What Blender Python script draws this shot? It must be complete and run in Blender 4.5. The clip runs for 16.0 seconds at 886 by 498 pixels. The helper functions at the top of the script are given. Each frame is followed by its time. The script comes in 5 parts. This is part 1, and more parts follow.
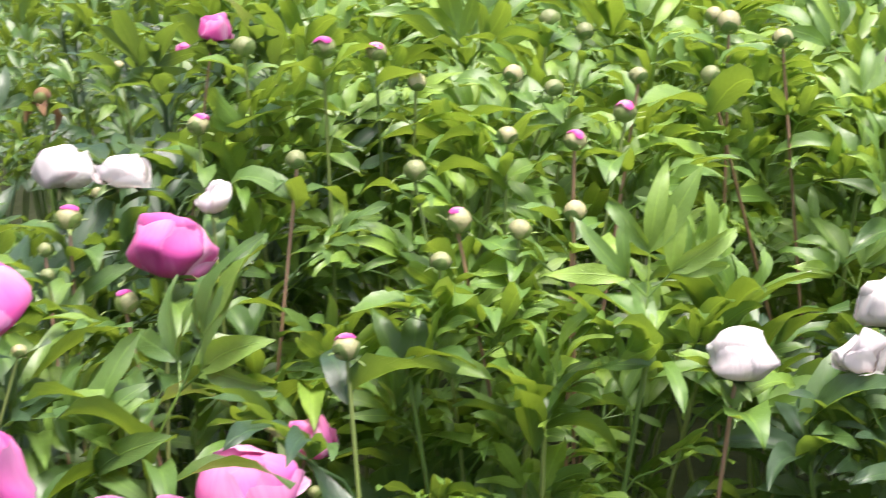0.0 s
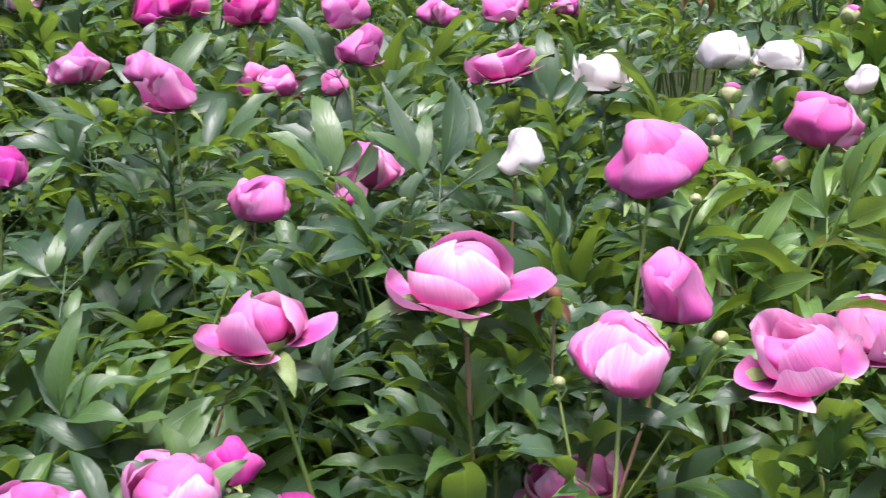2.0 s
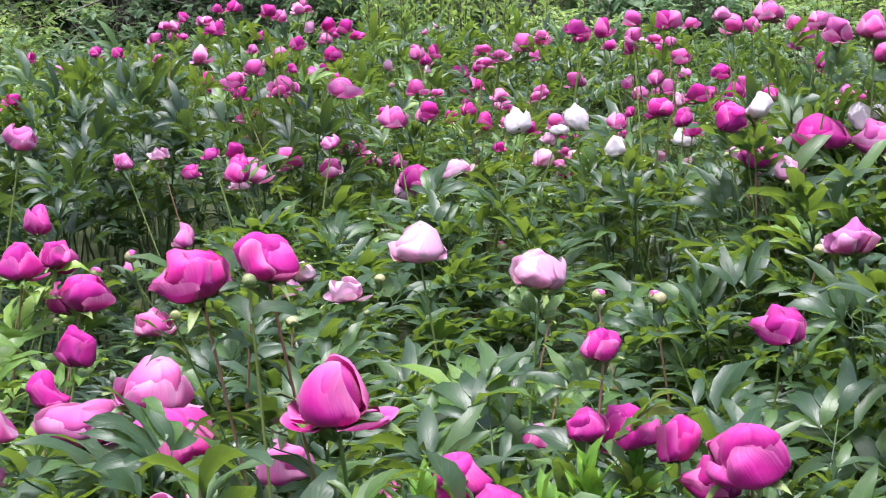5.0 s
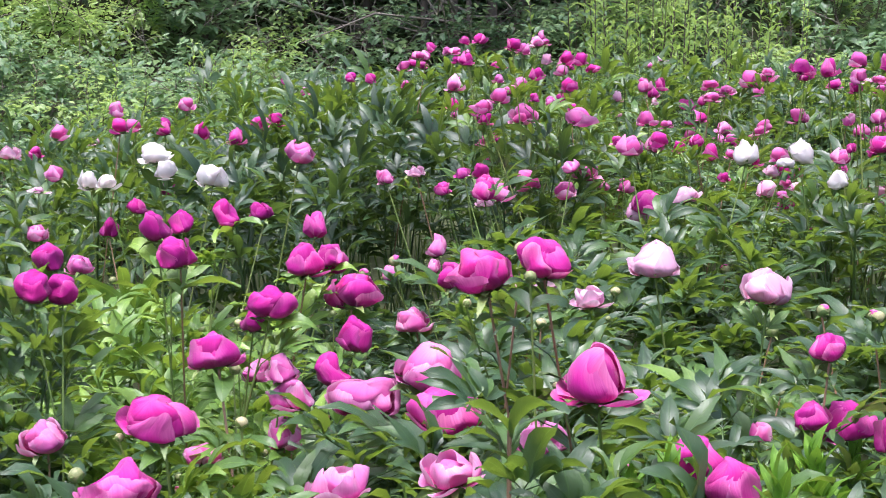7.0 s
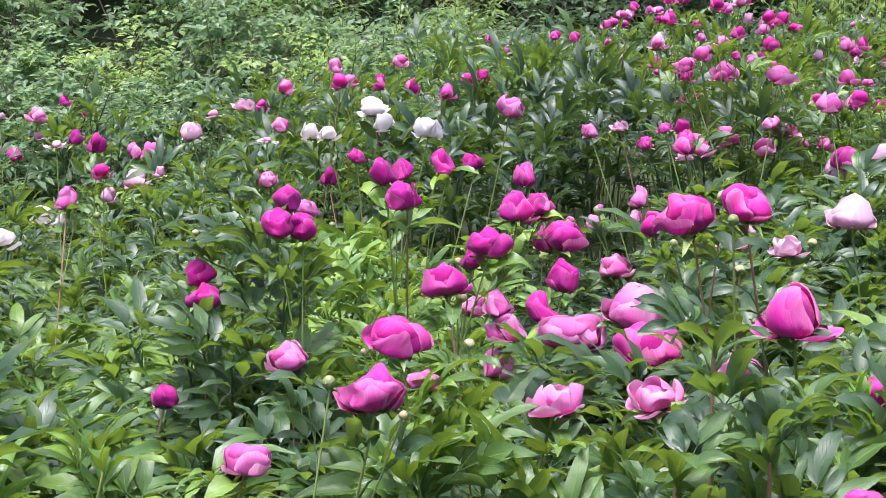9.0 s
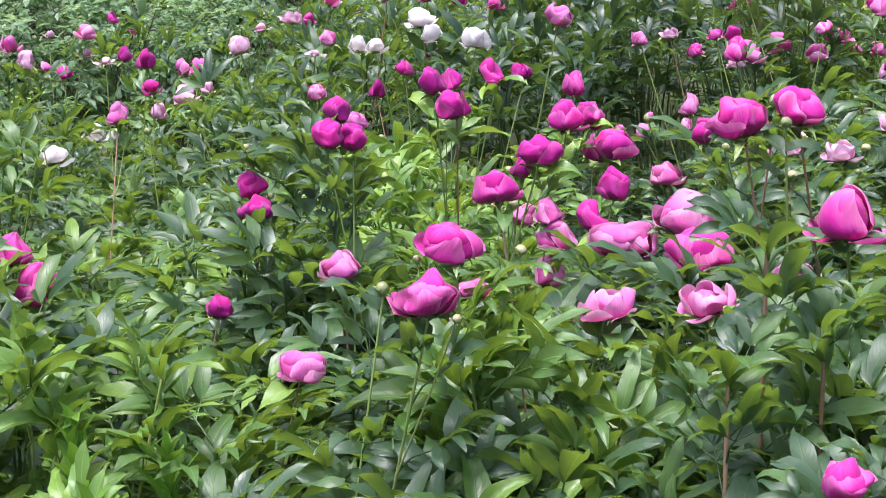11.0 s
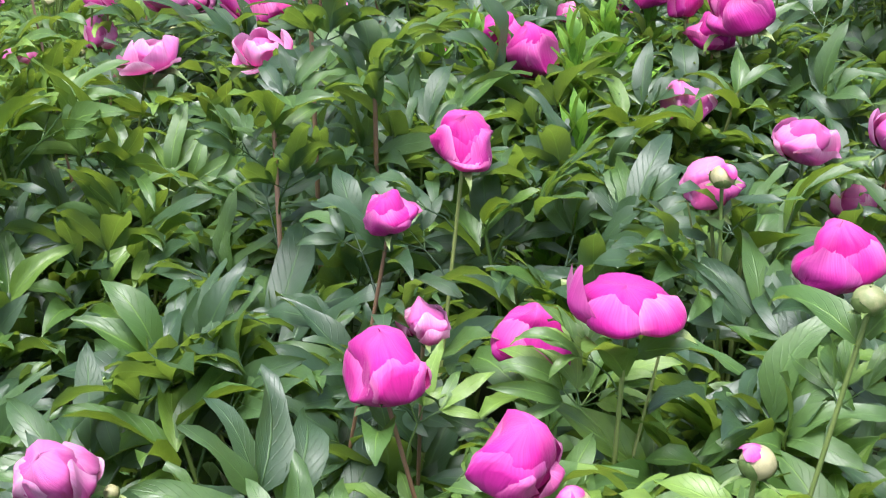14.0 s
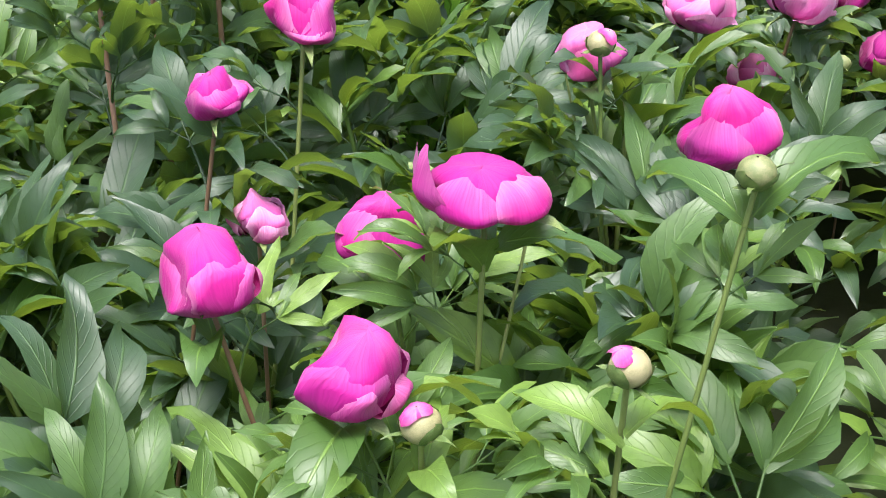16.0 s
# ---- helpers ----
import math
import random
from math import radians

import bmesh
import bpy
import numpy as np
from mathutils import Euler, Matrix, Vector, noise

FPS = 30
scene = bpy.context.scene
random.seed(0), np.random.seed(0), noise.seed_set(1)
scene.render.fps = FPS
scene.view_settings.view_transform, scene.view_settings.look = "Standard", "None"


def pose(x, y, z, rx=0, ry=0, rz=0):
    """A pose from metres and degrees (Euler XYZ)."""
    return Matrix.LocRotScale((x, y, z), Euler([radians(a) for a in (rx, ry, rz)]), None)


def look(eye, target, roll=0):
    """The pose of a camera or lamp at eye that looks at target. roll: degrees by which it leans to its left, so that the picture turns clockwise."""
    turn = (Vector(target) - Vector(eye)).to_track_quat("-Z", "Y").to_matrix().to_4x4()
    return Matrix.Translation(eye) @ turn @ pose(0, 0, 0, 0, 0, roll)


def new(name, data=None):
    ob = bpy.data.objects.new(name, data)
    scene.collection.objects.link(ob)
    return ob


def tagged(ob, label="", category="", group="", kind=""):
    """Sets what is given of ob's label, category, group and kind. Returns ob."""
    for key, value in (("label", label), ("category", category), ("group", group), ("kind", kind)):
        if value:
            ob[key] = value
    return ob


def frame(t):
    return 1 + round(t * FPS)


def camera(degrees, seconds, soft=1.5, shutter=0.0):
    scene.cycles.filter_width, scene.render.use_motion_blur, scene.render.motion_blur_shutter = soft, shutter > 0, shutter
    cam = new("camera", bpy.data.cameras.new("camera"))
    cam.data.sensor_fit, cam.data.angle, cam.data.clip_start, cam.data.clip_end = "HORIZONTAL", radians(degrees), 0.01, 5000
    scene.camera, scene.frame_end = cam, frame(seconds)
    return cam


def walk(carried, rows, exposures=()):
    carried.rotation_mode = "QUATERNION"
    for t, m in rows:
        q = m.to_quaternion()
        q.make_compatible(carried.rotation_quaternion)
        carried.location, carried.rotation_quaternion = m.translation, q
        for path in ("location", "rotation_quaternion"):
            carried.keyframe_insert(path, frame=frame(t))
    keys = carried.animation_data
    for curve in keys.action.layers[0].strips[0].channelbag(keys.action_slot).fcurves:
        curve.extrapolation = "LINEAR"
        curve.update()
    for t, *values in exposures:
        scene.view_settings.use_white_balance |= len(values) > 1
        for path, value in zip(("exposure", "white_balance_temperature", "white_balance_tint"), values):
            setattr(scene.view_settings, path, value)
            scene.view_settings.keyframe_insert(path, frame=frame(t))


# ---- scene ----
cam = camera(34.0, 16.0, soft=0.95, shutter=0.22)
PATH = [
    (0, (0.706, 1.313, 1.362), (2.431, 2.240, 0.957), 2.17),
    (0.5, (0.624, 1.269, 1.370), (2.194, 2.416, 0.899), 1.51),
    (1, (0.577, 1.247, 1.374), (1.994, 2.550, 0.833), 0.77),
    (1.5, (0.512, 1.209, 1.384), (1.806, 2.625, 0.818), 0.38),
    (2, (0.448, 1.176, 1.399), (1.621, 2.692, 0.830), 0.02),
    (2.5, (0.378, 1.124, 1.420), (1.421, 2.733, 0.852), -0.48),
    (3, (0.325, 1.094, 1.431), (1.223, 2.792, 0.873), -0.81),
    (3.5, (0.275, 1.062, 1.453), (1.003, 2.845, 0.917), -1.00),
    (4, (0.231, 1.049, 1.476), (0.809, 2.900, 0.986), -1.04),
    (4.5, (0.206, 1.029, 1.491), (0.668, 2.927, 1.063), -1.25),
    (5, (0.181, 1.003, 1.508), (0.556, 2.932, 1.136), -1.58),
    (7.5, (0.019, 0.545, 1.542), (0.046, 2.518, 1.212), -0.82),
    (8, (0.029, 0.462, 1.520), (-0.030, 2.434, 1.187), -1.42),
    (8.5, (-0.009, 0.415, 1.552), (-0.136, 2.378, 1.194), -0.66),
    (11, (-0.017, 0.397, 1.538), (-0.242, 2.322, 1.043), -1.76),
    (11.5, (0.000, 0.458, 1.516), (-0.124, 2.377, 0.965), -1.90),
    (12, (0.022, 0.518, 1.497), (-0.010, 2.424, 0.891), -2.12),
    (12.5, (0.038, 0.531, 1.484), (0.112, 2.422, 0.836), -1.74),
    (13, (0.046, 0.530, 1.474), (0.215, 2.402, 0.792), -1.24),
    (13.5, (0.057, 0.534, 1.462), (0.298, 2.380, 0.731), -0.93),
    (14, (0.069, 0.541, 1.439), (0.368, 2.355, 0.652), -0.55),
    (14.5, (0.103, 0.537, 1.411), (0.415, 2.330, 0.581), -0.82),
    (15, (0.118, 0.544, 1.395), (0.455, 2.314, 0.526), -0.93),
    (15.5, (0.149, 0.660, 1.350), (0.517, 2.407, 0.449), -0.93),
    (16, (0.160, 0.681, 1.359), (0.555, 2.413, 0.440), -1.13),
]
walk(cam, [(t, look(eye, target, roll)) for t, eye, target, roll in PATH], [(0.0, 1.16, 6500, 16), (1.0, 0.95, 6350, 18), (2.0, 0.94, 6050, 18), (5.0, 0.97, 5900, 19), (8.5, 0.99, 5900, 19), (13.0, 1.03, 5850, 16), (15.0, 1.05, 6050, 14), (16.0, 1.02, 6150, 14)])
NEAR, MID = 1.75, 3.5  # metres: single leaves up to the first, full leaves up to the second


# ---- world and light: a bright overcast sky ----
world = bpy.data.worlds.new("overcast_sky")
scene.world = world
world.use_nodes = True
wn, wl = world.node_tree.nodes, world.node_tree.links
sky = wn.new("ShaderNodeTexSky")
sky.sky_type = "NISHITA"
sky.sun_disc = False
sky.sun_elevation, sky.sun_rotation = radians(78), radians(211)
sky.air_density, sky.dust_density, sky.ozone_density = 0.8, 5.0, 0.5
wl.new(sky.outputs[0], wn["Background"].inputs[0])
wn["Background"].inputs[1].default_value = 0.15

sun = new("sun", bpy.data.lights.new("sun", "SUN"))
sun.data.energy, sun.data.angle, sun.data.color = 2.9, radians(30), (1.0, 0.97, 0.90)
sun.matrix_world = look((-0.9, -1.5, 8.2), (0, 0, 0))


# ---- materials ----
def shader(name):
    """A new node material: itself, a function that adds a node with inputs, and its links."""
    mat = bpy.data.materials.new(name)
    mat.use_nodes = True
    tree = mat.node_tree
    tree.nodes.clear()

    def node(kind, inputs=(), **props):
        n = tree.nodes.new(kind)
        for key, value in props.items():
            setattr(n, key, value)
        for key, value in dict(inputs).items():
            if isinstance(value, bpy.types.NodeSocket):
                tree.links.new(value, n.inputs[key])
            else:
                n.inputs[key].default_value = value
        return n
    return mat, node


def math_node(node, op, a, b=0.5, clamp=False):
    return node("ShaderNodeMath", {0: a, 1: b}, operation=op, use_clamp=clamp).outputs[0]


def blend(node, fac, a, b, how="MIX"):
    n = node("ShaderNodeMix", {0: fac}, data_type="RGBA", blend_type=how)
    for k, v in ((6, a), (7, b)):
        if isinstance(v, bpy.types.NodeSocket):
            n.id_data.links.new(v, n.inputs[k])
        else:
            n.inputs[k].default_value = (*v, 1)
    return n.outputs[2]


def spread(node, value, a, b, c=0.0, d=1.0):
    return node("ShaderNodeMapRange", {0: value, 1: a, 2: b, 3: c, 4: d}).outputs[0]


def leaf_material(name, dark, light, glow, rough=0.42, through_part=0.23, veins=True):
    mat, node = shader(name)
    uv = node("ShaderNodeTexCoord")
    xyz = node("ShaderNodeSeparateXYZ", {0: uv.outputs["UV"]})
    u, v = xyz.outputs[0], xyz.outputs[1]
    off = math_node(node, "ABSOLUTE", math_node(node, "SUBTRACT", u, 0.5))
    rand = node("ShaderNodeObjectInfo").outputs["Random"]
    isle = node("ShaderNodeNewGeometry").outputs["Random Per Island"]
    mixed = math_node(node, "FRACT", math_node(node, "ADD", math_node(node, "MULTIPLY", rand, 3.7), isle))
    patches = node("ShaderNodeTexNoise", {"Vector": uv.outputs["Object"], "Scale": 9.0, "Detail": 3.0}).outputs[0]
    tone = math_node(node, "ADD", math_node(node, "MULTIPLY", spread(node, mixed, 0.58, 0.92), 0.75), math_node(node, "MULTIPLY", patches, 0.35))
    base = blend(node, tone, dark, light)
    grain = node("ShaderNodeTexNoise", {"Vector": uv.outputs["Object"], "Scale": 160.0, "Detail": 2.0}).outputs[0]
    base = blend(node, spread(node, grain, 0.35, 0.75, 0.0, 0.25), base, tuple(0.6 * c for c in dark))
    height = grain
    if veins:
        rib = spread(node, off, 0.012, 0.035, 1.0, 0.0)
        wave = math_node(node, "SINE", math_node(node, "MULTIPLY", math_node(node, "SUBTRACT", v, math_node(node, "MULTIPLY", off, 0.55)), 58.0))
        side = spread(node, wave, 0.86, 1.0, 0.0, 1.0)
        vein = math_node(node, "MAXIMUM", rib, math_node(node, "MULTIPLY", side, 0.05))
        base = blend(node, math_node(node, "MULTIPLY", vein, 0.27), base, tuple(min(1, 2.2 * c) for c in light))
        height = math_node(node, "ADD", math_node(node, "ADD", math_node(node, "MULTIPLY", vein, -1.0), math_node(node, "MULTIPLY", side, -0.35)), math_node(node, "MULTIPLY", grain, 0.25))
    bump = node("ShaderNodeBump", {"Height": height, "Strength": 0.42, "Distance": 0.003}).outputs[0]
    gloss = node("ShaderNodeBsdfPrincipled", {"Base Color": base, "Roughness": spread(node, patches, 0.3, 0.7, rough - 0.08, rough + 0.12), "Normal": bump,
                                              "Specular IOR Level": 0.65, "Coat Weight": 0.1, "Coat Roughness": 0.35})
    thin = node("ShaderNodeBsdfTranslucent", {"Color": blend(node, 0.8, base, glow)})
    both = node("ShaderNodeMixShader", {0: through_part, 1: gloss.outputs[0], 2: thin.outputs[0]})
    node("ShaderNodeOutputMaterial", {0: both.outputs[0]})
    return mat


def petal_material(name, edge, body, heart, streak, rim_at=(0.56, 0.36)):
    mat, node = shader(name)
    uv = node("ShaderNodeTexCoord")
    xyz = node("ShaderNodeSeparateXYZ", {0: uv.outputs["UV"]})
    u, v = xyz.outputs[0], xyz.outputs[1]
    rand = node("ShaderNodeObjectInfo").outputs["Random"]
    lines = node("ShaderNodeTexNoise", {"Vector": node("ShaderNodeMapping", {0: uv.outputs["UV"], 3: (38, 1.3, 1)}).outputs[0], "Scale": 1.0, "Detail": 5.0}).outputs[0]
    creases = node("ShaderNodeTexNoise", {"Vector": node("ShaderNodeMapping", {0: uv.outputs["UV"], 3: (7, 1.1, 1)}).outputs[0], "Scale": 1.0, "Detail": 2.0}).outputs[0]
    blots = node("ShaderNodeTexNoise", {"Vector": uv.outputs["UV"], "Scale": 2.2, "Detail": 2.0}).outputs[0]
    rise = math_node(node, "ADD", v, math_node(node, "MULTIPLY", math_node(node, "SUBTRACT", blots, 0.5), 0.35))
    # deep base and pale rim: petal colour, strengthened to paint in shading
    col = blend(node, spread(node, rise, 0.10, 0.66), heart, body)
    side = math_node(node, "ABSOLUTE", math_node(node, "SUBTRACT", u, 0.5))
    rim = math_node(node, "MAXIMUM", spread(node, rise, rim_at[0], 1.00), spread(node, side, rim_at[1], 0.52))
    rim = math_node(node, "MULTIPLY", rim, spread(node, rand, 0.0, 1.0, 0.45, 1.0))
    col = blend(node, rim, col, edge)
    col = blend(node, spread(node, blots, 0.48, 0.72, 0.0, 0.16), col, edge)
    col = blend(node, spread(node, lines, 0.42, 0.70, 0.0, 0.42), col, streak)
    tint = node("ShaderNodeHueSaturation", {"Hue": spread(node, rand, 0.0, 1.0, 0.49, 0.51), "Saturation": 1.0, "Value": spread(node, rand, 0.0, 1.0, 0.82, 1.06), "Color": col}).outputs[0]
    bump = node("ShaderNodeBump", {"Height": math_node(node, "ADD", lines, math_node(node, "MULTIPLY", creases, 2.0)), "Strength": 0.4, "Distance": 0.003}).outputs[0]
    face = node("ShaderNodeBsdfPrincipled", {"Base Color": tint, "Roughness": 0.62, "Normal": bump, "Specular IOR Level": 0.22, "Sheen Weight": 0.12, "Sheen Roughness": 0.5})
    thin = node("ShaderNodeBsdfTranslucent", {"Color": tint})
    both = node("ShaderNodeMixShader", {0: 0.30, 1: face.outputs[0], 2: thin.outputs[0]})
    node("ShaderNodeOutputMaterial", {0: both.outputs[0]})
    return mat


def plain_material(name, a, b, scale, rough=0.7, bump=0.4, dist=0.003, stretch=(1, 1, 1), pick=0.5):
    mat, node = shader(name)
    tc = node("ShaderNodeTexCoord")
    vec = node("ShaderNodeMapping", {0: tc.outputs["Object"], 3: stretch}).outputs[0]
    fine = node("ShaderNodeTexNoise", {"Vector": vec, "Scale": scale, "Detail": 6.0}).outputs[0]
    wide = node("ShaderNodeTexNoise", {"Vector": vec, "Scale": scale / 9, "Detail": 2.0}).outputs[0]
    rand = node("ShaderNodeObjectInfo").outputs["Random"]
    mix = math_node(node, "ADD", math_node(node, "MULTIPLY", fine, 0.6), math_node(node, "MULTIPLY", wide, 0.6))
    mix = math_node(node, "ADD", mix, math_node(node, "MULTIPLY", math_node(node, "SUBTRACT", rand, 0.5), pick))
    col = blend(node, spread(node, mix, 0.35, 0.85), a, b)
    nor = node("ShaderNodeBump", {"Height": fine, "Strength": bump, "Distance": dist}).outputs[0]
    bs = node("ShaderNodeBsdfPrincipled", {"Base Color": col, "Roughness": rough, "Normal": nor})
    node("ShaderNodeOutputMaterial", {0: bs.outputs[0]})
    return mat


LEAF = {
    "deep": leaf_material("peony_leaf", (0.028, 0.064, 0.039), (0.088, 0.172, 0.042), (0.40, 0.60, 0.05), 0.40, 0.27),
    "light": leaf_material("young_peony_leaf", (0.050, 0.120, 0.030), (0.185, 0.310, 0.050), (0.48, 0.66, 0.05)),
    # yellow-green leaf, raised so that sunlight on it is in the colour
    "bank": leaf_material("sunlit_pale_peony_leaf", (0.080, 0.180, 0.034), (0.255, 0.400, 0.055), (0.52, 0.72, 0.06)),
}
FRESH = leaf_material("fresh_peony_leaf", (0.040, 0.105, 0.022), (0.150, 0.255, 0.034), (0.42, 0.60, 0.04), 0.42)
# dark green leaf of the mound, deepened to stand for shade in the hollow
SHADY = leaf_material("shade_dark_peony_leaf", (0.016, 0.042, 0.026), (0.055, 0.115, 0.036), (0.26, 0.42, 0.05), 0.42, 0.2)
SHOOT = leaf_material("weed_leaf", (0.11, 0.26, 0.02), (0.22, 0.44, 0.04), (0.40, 0.65, 0.05), rough=0.55)
BUSH = {
    # lightened and greyed, so that some haze lies in the leaf colour
    "green": leaf_material("bush_leaf", (0.10, 0.20, 0.10), (0.32, 0.45, 0.24), (0.38, 0.54, 0.22), 0.42, 0.45, False),
    "bright": leaf_material("sapling_leaf", (0.22, 0.36, 0.11), (0.48, 0.61, 0.22), (0.55, 0.72, 0.20), 0.42, 0.45, False),
    # tree crowns; on bushes the dark colour also stands for the copse's shade
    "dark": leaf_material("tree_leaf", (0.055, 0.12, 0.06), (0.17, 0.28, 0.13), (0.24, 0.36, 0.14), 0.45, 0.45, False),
    "rods": leaf_material("rod_leaf", (0.24, 0.40, 0.09), (0.42, 0.58, 0.16), (0.55, 0.74, 0.16), 0.45, 0.45, False),
}
PETAL = {
    "light": petal_material("light_pink_petal", (0.90, 0.60, 0.80), (0.78, 0.125, 0.45), (0.46, 0.010, 0.18), (0.70, 0.110, 0.41)),
    "pink": petal_material("bright_pink_petal", (0.90, 0.30, 0.62), (0.67, 0.024, 0.34), (0.34, 0.003, 0.14), (0.42, 0.009, 0.21), (0.62, 0.39)),
    "deep": petal_material("magenta_petal", (0.80, 0.16, 0.51), (0.60, 0.018, 0.32), (0.25, 0.004, 0.10), (0.36, 0.008, 0.18), (0.68, 0.41)),
    "white": petal_material("white_petal", (0.88, 0.86, 0.85), (0.86, 0.80, 0.80), (0.84, 0.66, 0.64), (0.91, 0.82, 0.82)),
    "blush": petal_material("blush_petal", (0.90, 0.71, 0.81), (0.85, 0.42, 0.63), (0.66, 0.13, 0.37), (0.85, 0.50, 0.68)),
    "dry": petal_material("dried_petal", (0.34, 0.20, 0.10), (0.24, 0.13, 0.07), (0.12, 0.06, 0.03), (0.20, 0.10, 0.05)),
}
CALYX = plain_material("calyx_green", (0.09, 0.155, 0.04), (0.21, 0.27, 0.08), 60, 0.5, 0.2)
BUD_SKIN = plain_material("bud_skin", (0.18, 0.22, 0.08), (0.42, 0.38, 0.20), 45, 0.45, 0.2)
STEM = plain_material("peony_stem", (0.11, 0.19, 0.04), (0.26, 0.31, 0.09), 30, 0.5, 0.2, stretch=(1, 1, 0.2), pick=0.5)
RED_STEM = plain_material("red_stem", (0.22, 0.13, 0.07), (0.42, 0.25, 0.17), 30, 0.5, 0.2, stretch=(1, 1, 0.2))
BARK = plain_material("bark", (0.07, 0.055, 0.04), (0.20, 0.17, 0.13), 14, 0.9, 0.9, 0.01, stretch=(1, 1, 0.25))
TWIG = plain_material("dry_twig", (0.11, 0.09, 0.075), (0.28, 0.25, 0.20), 20, 0.85, 0.4)
SOIL = plain_material("soil", (0.022, 0.026, 0.012), (0.06, 0.075, 0.026), 6, 0.95, 1.0, 0.02)
# near-black green: the shade inside the far wood is in this colour
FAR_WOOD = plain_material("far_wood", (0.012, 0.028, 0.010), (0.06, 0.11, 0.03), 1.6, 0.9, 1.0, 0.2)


# ---- mesh tools ----
def make_mesh(name, verts, faces, uvs=None, mat=None, smooth=True):
    me = bpy.data.meshes.new(name)
    verts = np.asarray(verts, float)
    me.from_pydata(verts.tolist(), [], [tuple(int(i) for i in f) for f in faces])
    if uvs is not None:
        layer = me.uv_layers.new(name="UVMap")
        idx = np.empty(len(me.loops), int)
        me.loops.foreach_get("vertex_index", idx)
        layer.data.foreach_set("uv", np.asarray(uvs, float)[idx].ravel())
    if mat:
        me.materials.append(mat)
    if smooth:
        me.polygons.foreach_set("use_smooth", [True] * len(me.polygons))
    me.update()
    return me


class Heap:
    """Collects pieces of geometry that become one mesh."""

    def __init__(self):
        self.v, self.f, self.uv, self.n = [], [], [], 0

    def add(self, piece, turn=None, at=(0, 0, 0), scale=1.0):
        v, f, uv = piece
        v = np.asarray(v) * scale
        if turn is not None:
            v = v @ np.asarray(turn).T
        self.v.append(v + np.asarray(at))
        self.f.append(np.asarray(f) + self.n)
        self.uv.append(np.asarray(uv))
        self.n += len(v)

    def piece(self):
        return np.concatenate(self.v), np.concatenate(self.f), np.concatenate(self.uv)

    def mesh(self, name, mat):
        return make_mesh(name, *self.piece(), mat)


def turn_of(rx=0.0, ry=0.0, rz=0.0):
    return np.array(Euler((rx, ry, rz)).to_matrix())


def grid_faces(rows, cols, wrap=False):
    out = []
    for i in range(rows - 1):
        for j in range(cols if wrap else cols - 1):
            k = (j + 1) % cols
            out.append((i * cols + j, i * cols + k, (i + 1) * cols + k, (i + 1) * cols + j))
    return out


def tube(points, r0, r1, sides=5):
    """A tapered tube along points."""
    p = np.asarray(points, float)
    t = np.gradient(p, axis=0)
    t /= np.linalg.norm(t, axis=1)[:, None] + 1e-9
    ref = np.array([0.31, 0.95, 0.05])
    a = np.cross(t, ref)
    a /= np.linalg.norm(a, axis=1)[:, None] + 1e-9
    b = np.cross(t, a)
    ang = np.linspace(0, 2 * np.pi, sides, endpoint=False)
    r = np.linspace(r0, r1, len(p))[:, None, None]
    v = p[:, None] + r * (np.cos(ang)[None, :, None] * a[:, None] + np.sin(ang)[None, :, None] * b[:, None])
    uv = np.stack(np.meshgrid(np.linspace(0, 1, sides), np.linspace(0, 1, len(p))), -1).reshape(-1, 2)
    return v.reshape(-1, 3), grid_faces(len(p), sides, True), uv


def arc(a, b, bow=0.1, n=7, up=0.0):
    """Points from a to b that leave a outwards and reach b upright."""
    a, b = np.asarray(a, float), np.asarray(b, float)
    t = np.linspace(0, 1, n)[:, None]
    c = np.array([b[0] + (a[0] - b[0]) * bow, b[1] + (a[1] - b[1]) * bow, a[2] + (b[2] - a[2]) * (0.55 + up)])
    return (1 - t) ** 2 * a + 2 * t * (1 - t) * c + t * t * b


# ---- peony leaves ----
def leaflet(rng, length, width, rows=7, cols=3, arch=0.9, fold=0.35, point=0.8):
    t = np.linspace(0, 1, rows)
    w = width * 0.5 * np.sin(np.pi * t ** point) ** 0.85
    w[0], w[-1] = width * 0.035, 0.0
    bend = rng.uniform(0.2, 0.6) - (arch + rng.uniform(-0.25, 0.35)) * t ** 1.2
    step = length / (rows - 1)
    x = np.concatenate([[0], np.cumsum(np.cos(bend[:-1]) * step)])
    z = np.concatenate([[0], np.cumsum(np.sin(bend[:-1]) * step)])
    s = np.linspace(-1, 1, cols)
    sway = rng.uniform(-0.12, 0.12) * length * t ** 2
    ph, rip = rng.uniform(0, 6.3), rng.uniform(0.07, 0.24) * width
    twist = rng.uniform(-0.5, 0.5) * t
    v = np.zeros((rows, cols, 3))
    lift = np.abs(s)[None] * w[:, None] * (fold + rng.uniform(-0.15, 0.15))
    lift = lift + np.abs(s)[None] * rip * np.sin(9 * t[:, None] + ph + (s[None] > 0) * 1.9)
    side = s[None] * w[:, None]
    v[:, :, 0] = x[:, None] - lift * np.sin(bend)[:, None]
    v[:, :, 1] = side * np.cos(twist)[:, None] - lift * np.sin(twist)[:, None] + sway[:, None]
    v[:, :, 2] = z[:, None] + lift * np.cos(bend)[:, None] + side * np.sin(twist)[:, None]
    uv = np.stack(np.meshgrid(0.5 + 0.5 * s, t), -1)
    return v.reshape(-1, 3), grid_faces(rows, cols), uv.reshape(-1, 2)


